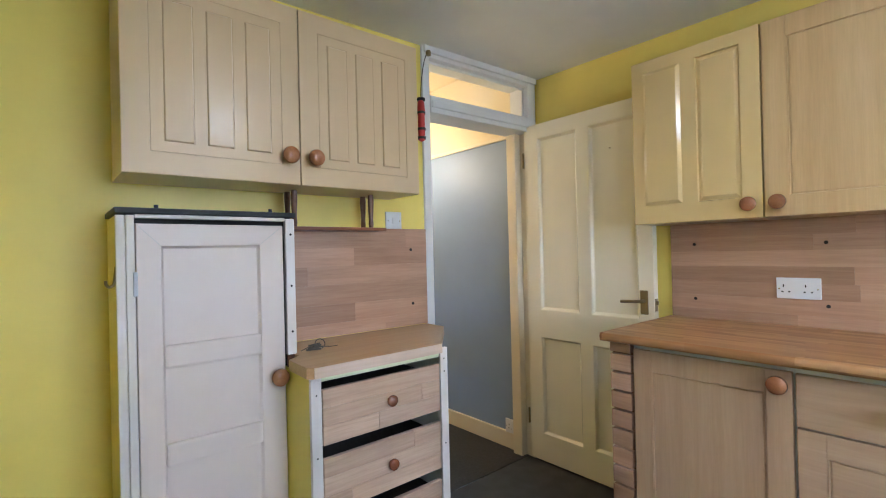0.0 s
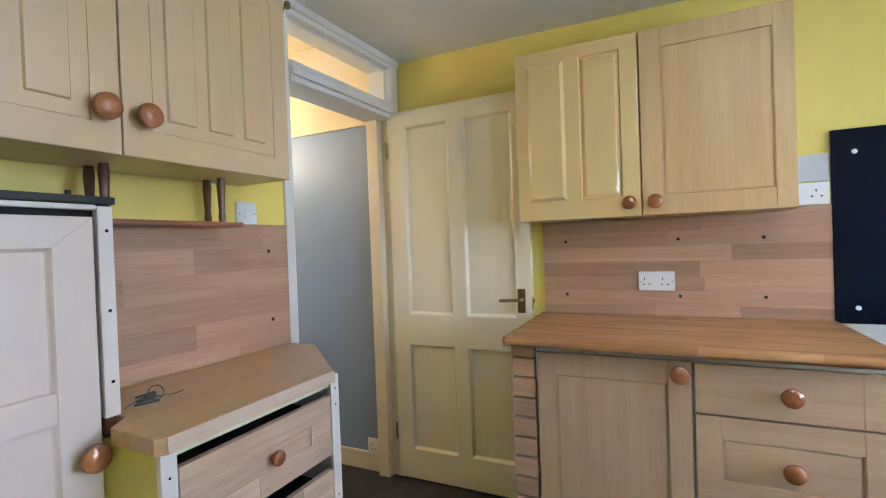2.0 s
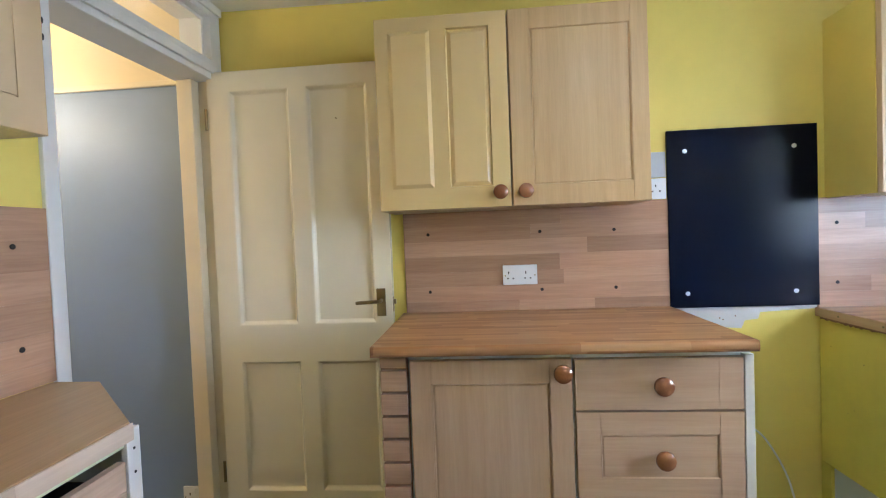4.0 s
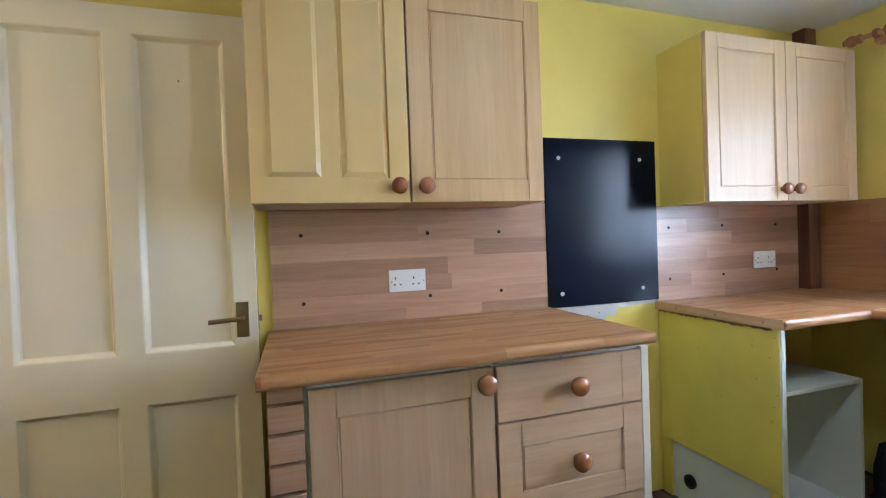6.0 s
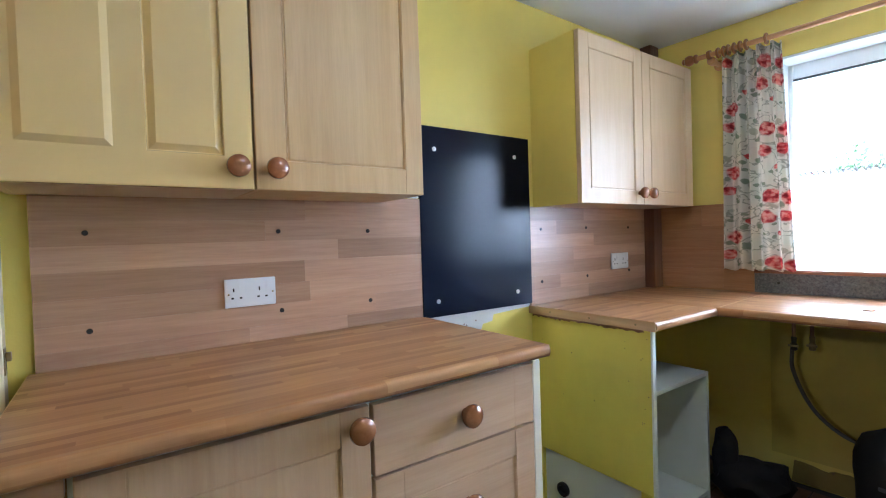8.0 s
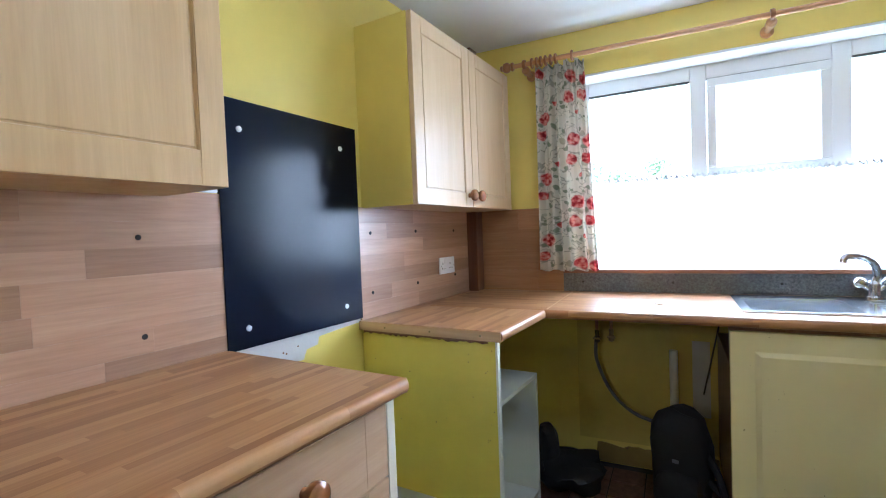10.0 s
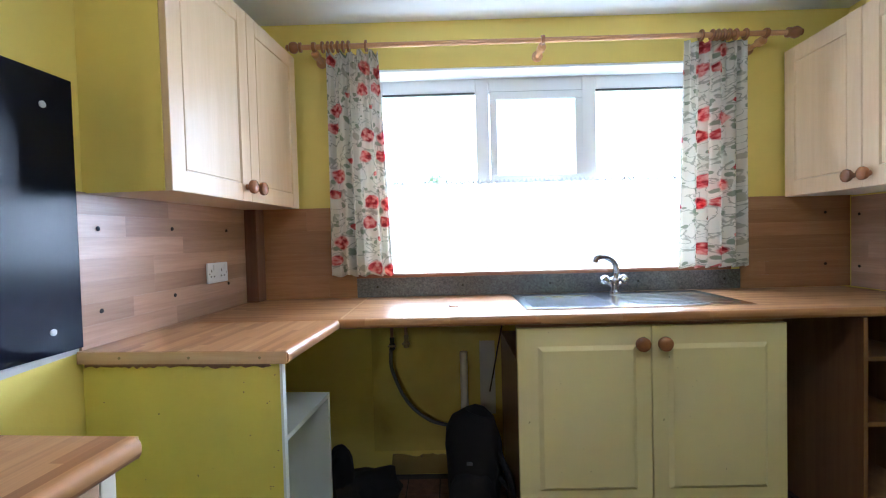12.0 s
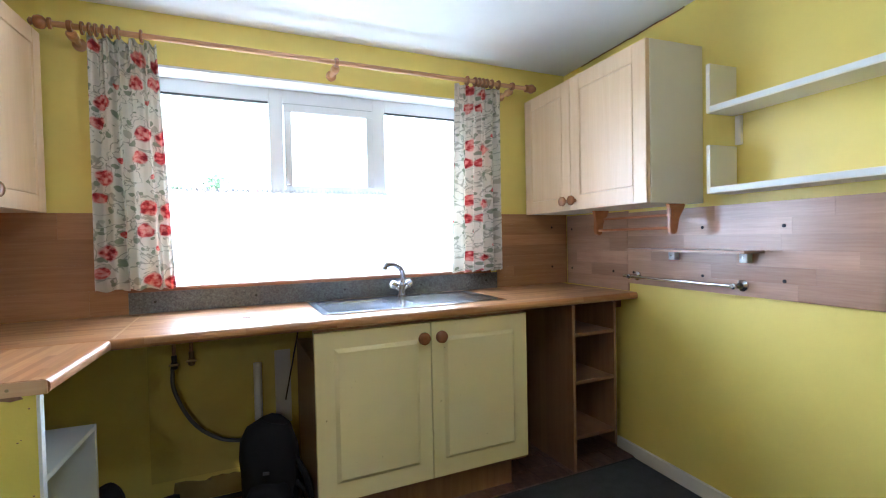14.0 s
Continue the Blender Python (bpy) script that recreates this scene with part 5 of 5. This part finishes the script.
part("shoulder_strap", tube(curve_points([(0.09, -0.02, 0.32), (0.15, -0.06, 0.22), (0.17, -0.07, 0.10), (0.12, -0.05, 0.03)], 8), 0.014, 8), BLACK_CLOTH, bg, smooth=True)
part("badge", box(-0.012, 0.012, -0.107, -0.10, 0.27, 0.283, 0.002), GREY_HOSE, bg, "small pale woven badge")
part("shoulder_strap", tube(curve_points([(0.10, -0.03, 0.20), (0.20, -0.06, 0.12), (0.27, -0.03, 0.06), (0.33, 0.0, 0.02)], 8), 0.012, 8), BLACK_CLOTH, bg, smooth=True)
part("strap_tail", tube(curve_points([(0.1, -0.05, 0.02), (0.17, -0.08, 0.012), (0.23, -0.05, 0.01)], 8), 0.008, 8), BLACK_CLOTH, bg, smooth=True)
sb = thing("black_bag", pose(4.40, 0.92, 0.005, 0, 0, 20), "low black bag slumped on the floor", "bag")
part("body", lump(0.15, 0.10, 0.085, 4, 0.25), BLACK_CLOTH, sb, smooth=True)
p = part("upright_end", lump(0.05, 0.06, 0.14, 6, 0.2), BLACK_CLOTH, sb, smooth=True)
p.location = (0.10, 0.0, 0.02)

# ---- the shelf wall ----
splash("splashback", pose(WX, 0.455, 0.897, 0, 0, 90), 0.543, 0.43, "brownish wood-strip splashback panel in the window corner",
       ["q0.54", "q0.24 d0.54", "m0.10 p0.54", "q0.40 m0.54", "m0.54", "q0.30 m0.54"], screws=[(0.05, 0.345), (0.05, 0.098), (0.43, 0.10)])
splash("splashback", pose(WX, 1.0, 0.94, 0, 0, 90), 1.6, 0.378, "pinkish wood-strip splashback panel along the wall",
       ["m0.30 q0.86 d1.6", "q0.50 d0.92 m1.6", "p0.16 m0.62 q1.05 m1.6", "d0.36 m0.80 d1.6", "q0.84 m1.3 q1.6", "m0.52 p0.98 m1.6"],
       screws=[(0.04, 0.06), (0.46, 0.286), (0.46, 0.070), (0.811, 0.283), (0.812, 0.073)])
wc = thing("wall_cabinet", pose(2.412, 0.468, 1.335, 0, 0, 90), "pale beech double wall cabinet with a cream side", "wall cabinet", "wall cabinets")
carcass(wc, 0.0, 0.990, 0.022, 0.321, 0.0, 0.692, SHELF_WHITE)
add_door(wc, "door", shaker(0.455, 0.692, 0.02, 0.070), PALE_BEECH, 0.002, 0.0, (0.418, 0.05), s=0.95)
add_door(wc, "door", shaker(0.527, 0.692, 0.02, 0.075), PALE_BEECH, 0.461, 0.0, (0.036, 0.05), s=0.95)

tr = thing("wooden_towel_rail", pose(WX + 0.012, 0.905, 1.212, 0, 0, 90), "orange pine towel rail with two dowels under the cabinet", "towel rail")
for x in (0.0, 0.50):
    bm = bmesh.new()
    prof = [(-0.158, 0.122), (-0.055, 0.122), (-0.066, 0.098), (-0.092, 0.06), (-0.100, 0.02), (-0.108, -0.006), (-0.125, -0.014), (-0.143, -0.006), (-0.150, 0.02), (-0.146, 0.06), (-0.150, 0.098)]
    f = bm.faces.new([bm.verts.new((x, y, z)) for y, z in prof])
    r = bmesh.ops.extrude_face_region(bm, geom=[f])
    bmesh.ops.translate(bm, vec=(0.02, 0, 0), verts=[q for q in r["geom"] if isinstance(q, bmesh.types.BMVert)])
    bmesh.ops.recalc_face_normals(bm, faces=bm.faces[:])
    bmesh.ops.bevel(bm, geom=bm.edges[:], offset=0.003, segments=2, affect="EDGES")
    part("bracket", bm, ORANGE_WOOD, tr, smooth=True)
for y, z in ((-0.125, 0.015), (-0.09, 0.075)):
    part("dowel", lathe([(0.0075, 0.012), (0.0075, 0.508)], "x", 12, (0, y, z)), ORANGE_WOOD, tr, smooth=True)

wsf = thing("small_wall_shelf", pose(WX + 0.012, 1.11, 1.118, 0, 0, 90), "small wood-strip shelf on white plastic brackets", "shelf")
part("board", box(0, 0.63, -0.115, 0, 0, 0.012, 0.002), LAMINATE, wsf)
for x in (0.19, 0.545):
    b_ = part("bracket", box(x, x + 0.035, -0.03, 0.001, -0.04, -0.001, 0.004), PLASTIC, wsf)
    part("bracket_screw", lathe([(0.004, 0.03), (0.004, 0.0315)], "-y", 8, (x + 0.017, 0, -0.02)), STEEL, b_)

ct = thing("chrome_towel_rail", pose(WX + 0.012, 1.01, 0.983, 0, 0, 90), "slim chrome towel rail on the splashback edge", "towel rail")
part("rail", lathe([(0.006, 0.02), (0.0075, 0.022), (0.0075, 0.645), (0.006, 0.647)], "x", 14, (0, -0.055, 0)), CHROME, ct, smooth=True)
for x in (0.06, 0.64):
    part("post", lathe([(0.024, 0.0), (0.024, 0.006), (0.012, 0.014), (0.010, 0.045), (0.013, 0.05), (0.013, 0.062), (0.008, 0.066)], "-y", 18, (x, 0, 0)), CHROME, ct, smooth=True)

for z, top in ((1.358, 0.195), (1.680, 0.195)):
    sh = thing("wall_shelf", pose(WX + 0.016, 1.63, z, 0, 0, 90), "white wall shelf with an upright end plate", "shelf", "white wall shelves")
    part("board", box(0, 1.15, -0.15, 0, 0, 0.026, 0.002), SHELF_WHITE, sh)
    part("end_plate", box(-0.018, -0.0005, -0.15, 0, 0, top, 0.002), SHELF_WHITE, sh)
    part("edge_trim", box(0, 1.15, -0.153, -0.1505, 0.004, 0.022), CARCASS, sh)
    for x in (0.95,):
        part("bracket", box(x, x + 0.02, -0.12, 0, -0.018, -0.001, 0.003), SHELF_WHITE, sh)
up_ = part("shelf_upright", box(WX, WX + 0.0155, 1.62, 1.645, 1.56, 1.679, 0.002), SHELF_WHITE)
tagged(up_, "white shelf upright between the shelves", "shelf upright")

rnd = random.Random(21)
ck = part("ceiling_crack", tube([(WX + 0.004 + rnd.uniform(0, 0.003), 0.62 + 0.03 * k, CZ - 0.010 - (NY - 0.62 - 0.03 * k) * 0.0115 - rnd.uniform(0, 0.004)) for k in range(26)], 0.0035, 6), RACK_WOOD)
tagged(ck, "thin dark crack along the ceiling joint", "crack")

# ---- outside ----
def glow_material():
    m, nt, b = material("overcast_sky_glow", 1.0)
    nt.nodes.remove(b)
    e = node(nt, "ShaderNodeEmission", Color=(0.95, 0.98, 1.0, 1), Strength=30.0)
    nt.links.new(e.outputs[0], nt.nodes["Material Output"].inputs[0])
    return m


structure("backdrop", box(-140, 150, -90.5, -90, -0.3, 150), glow_material(), "bright white overcast sky beyond the garden", "sky")
structure("ground", box(-300, 300, -600, 0.1, -0.45, -0.30), GRASS, "lawn outside the window", "ground")


def foliage(name, m, w, h, n, seed, label):
    rnd = random.Random(seed)
    verts, faces = [], []
    lobes = [(rnd.uniform(-w, w), rnd.uniform(-0.6, 0.6), rnd.uniform(0.35, 1.0) * h, rnd.uniform(0.35, 0.8)) for _ in range(26)]
    for _ in range(n):
        lx, ly, lz, lr = rnd.choice(lobes)
        d = Vector((rnd.gauss(0, 1), rnd.gauss(0, 1), rnd.gauss(0, 1))).normalized() * lr * rnd.uniform(0.6, 1.05)
        c = Vector((lx, ly, lz)) + d
        a = Vector((rnd.gauss(0, 1), rnd.gauss(0, 1), rnd.gauss(0, 1))).normalized()
        b = a.orthogonal().normalized()
        s = rnd.uniform(0.07, 0.14)
        k = len(verts)
        verts += [tuple(c + a * s), tuple(c + b * s * 0.5), tuple(c - a * s), tuple(c - b * s * 0.5)]
        faces.append((k, k + 1, k + 2, k + 3))
    me = bpy.data.meshes.new(name)
    me.from_pydata(verts, [], faces)
    me.materials.append(LEAF)
    t = thing(name, m, label, "tree")
    crown = new("crown", me)
    crown.parent = t
    for x in (-w * 0.5, w * 0.3):
        part("trunk", lathe([(0.12, 0), (0.09, h * 0.3), (0.05, h * 0.7)], "z", 10, (x, 0, 0)), RACK_WOOD, t)
    return t


foliage("garden_tree", pose(7.4, -22, -0.3), 2.6, 4.7, 1700, 3, "leafy green garden tree outside the window")
foliage("garden_tree", pose(2.6, -24, -0.3), 2.0, 4.1, 1300, 7, "leafy green garden tree outside the window")
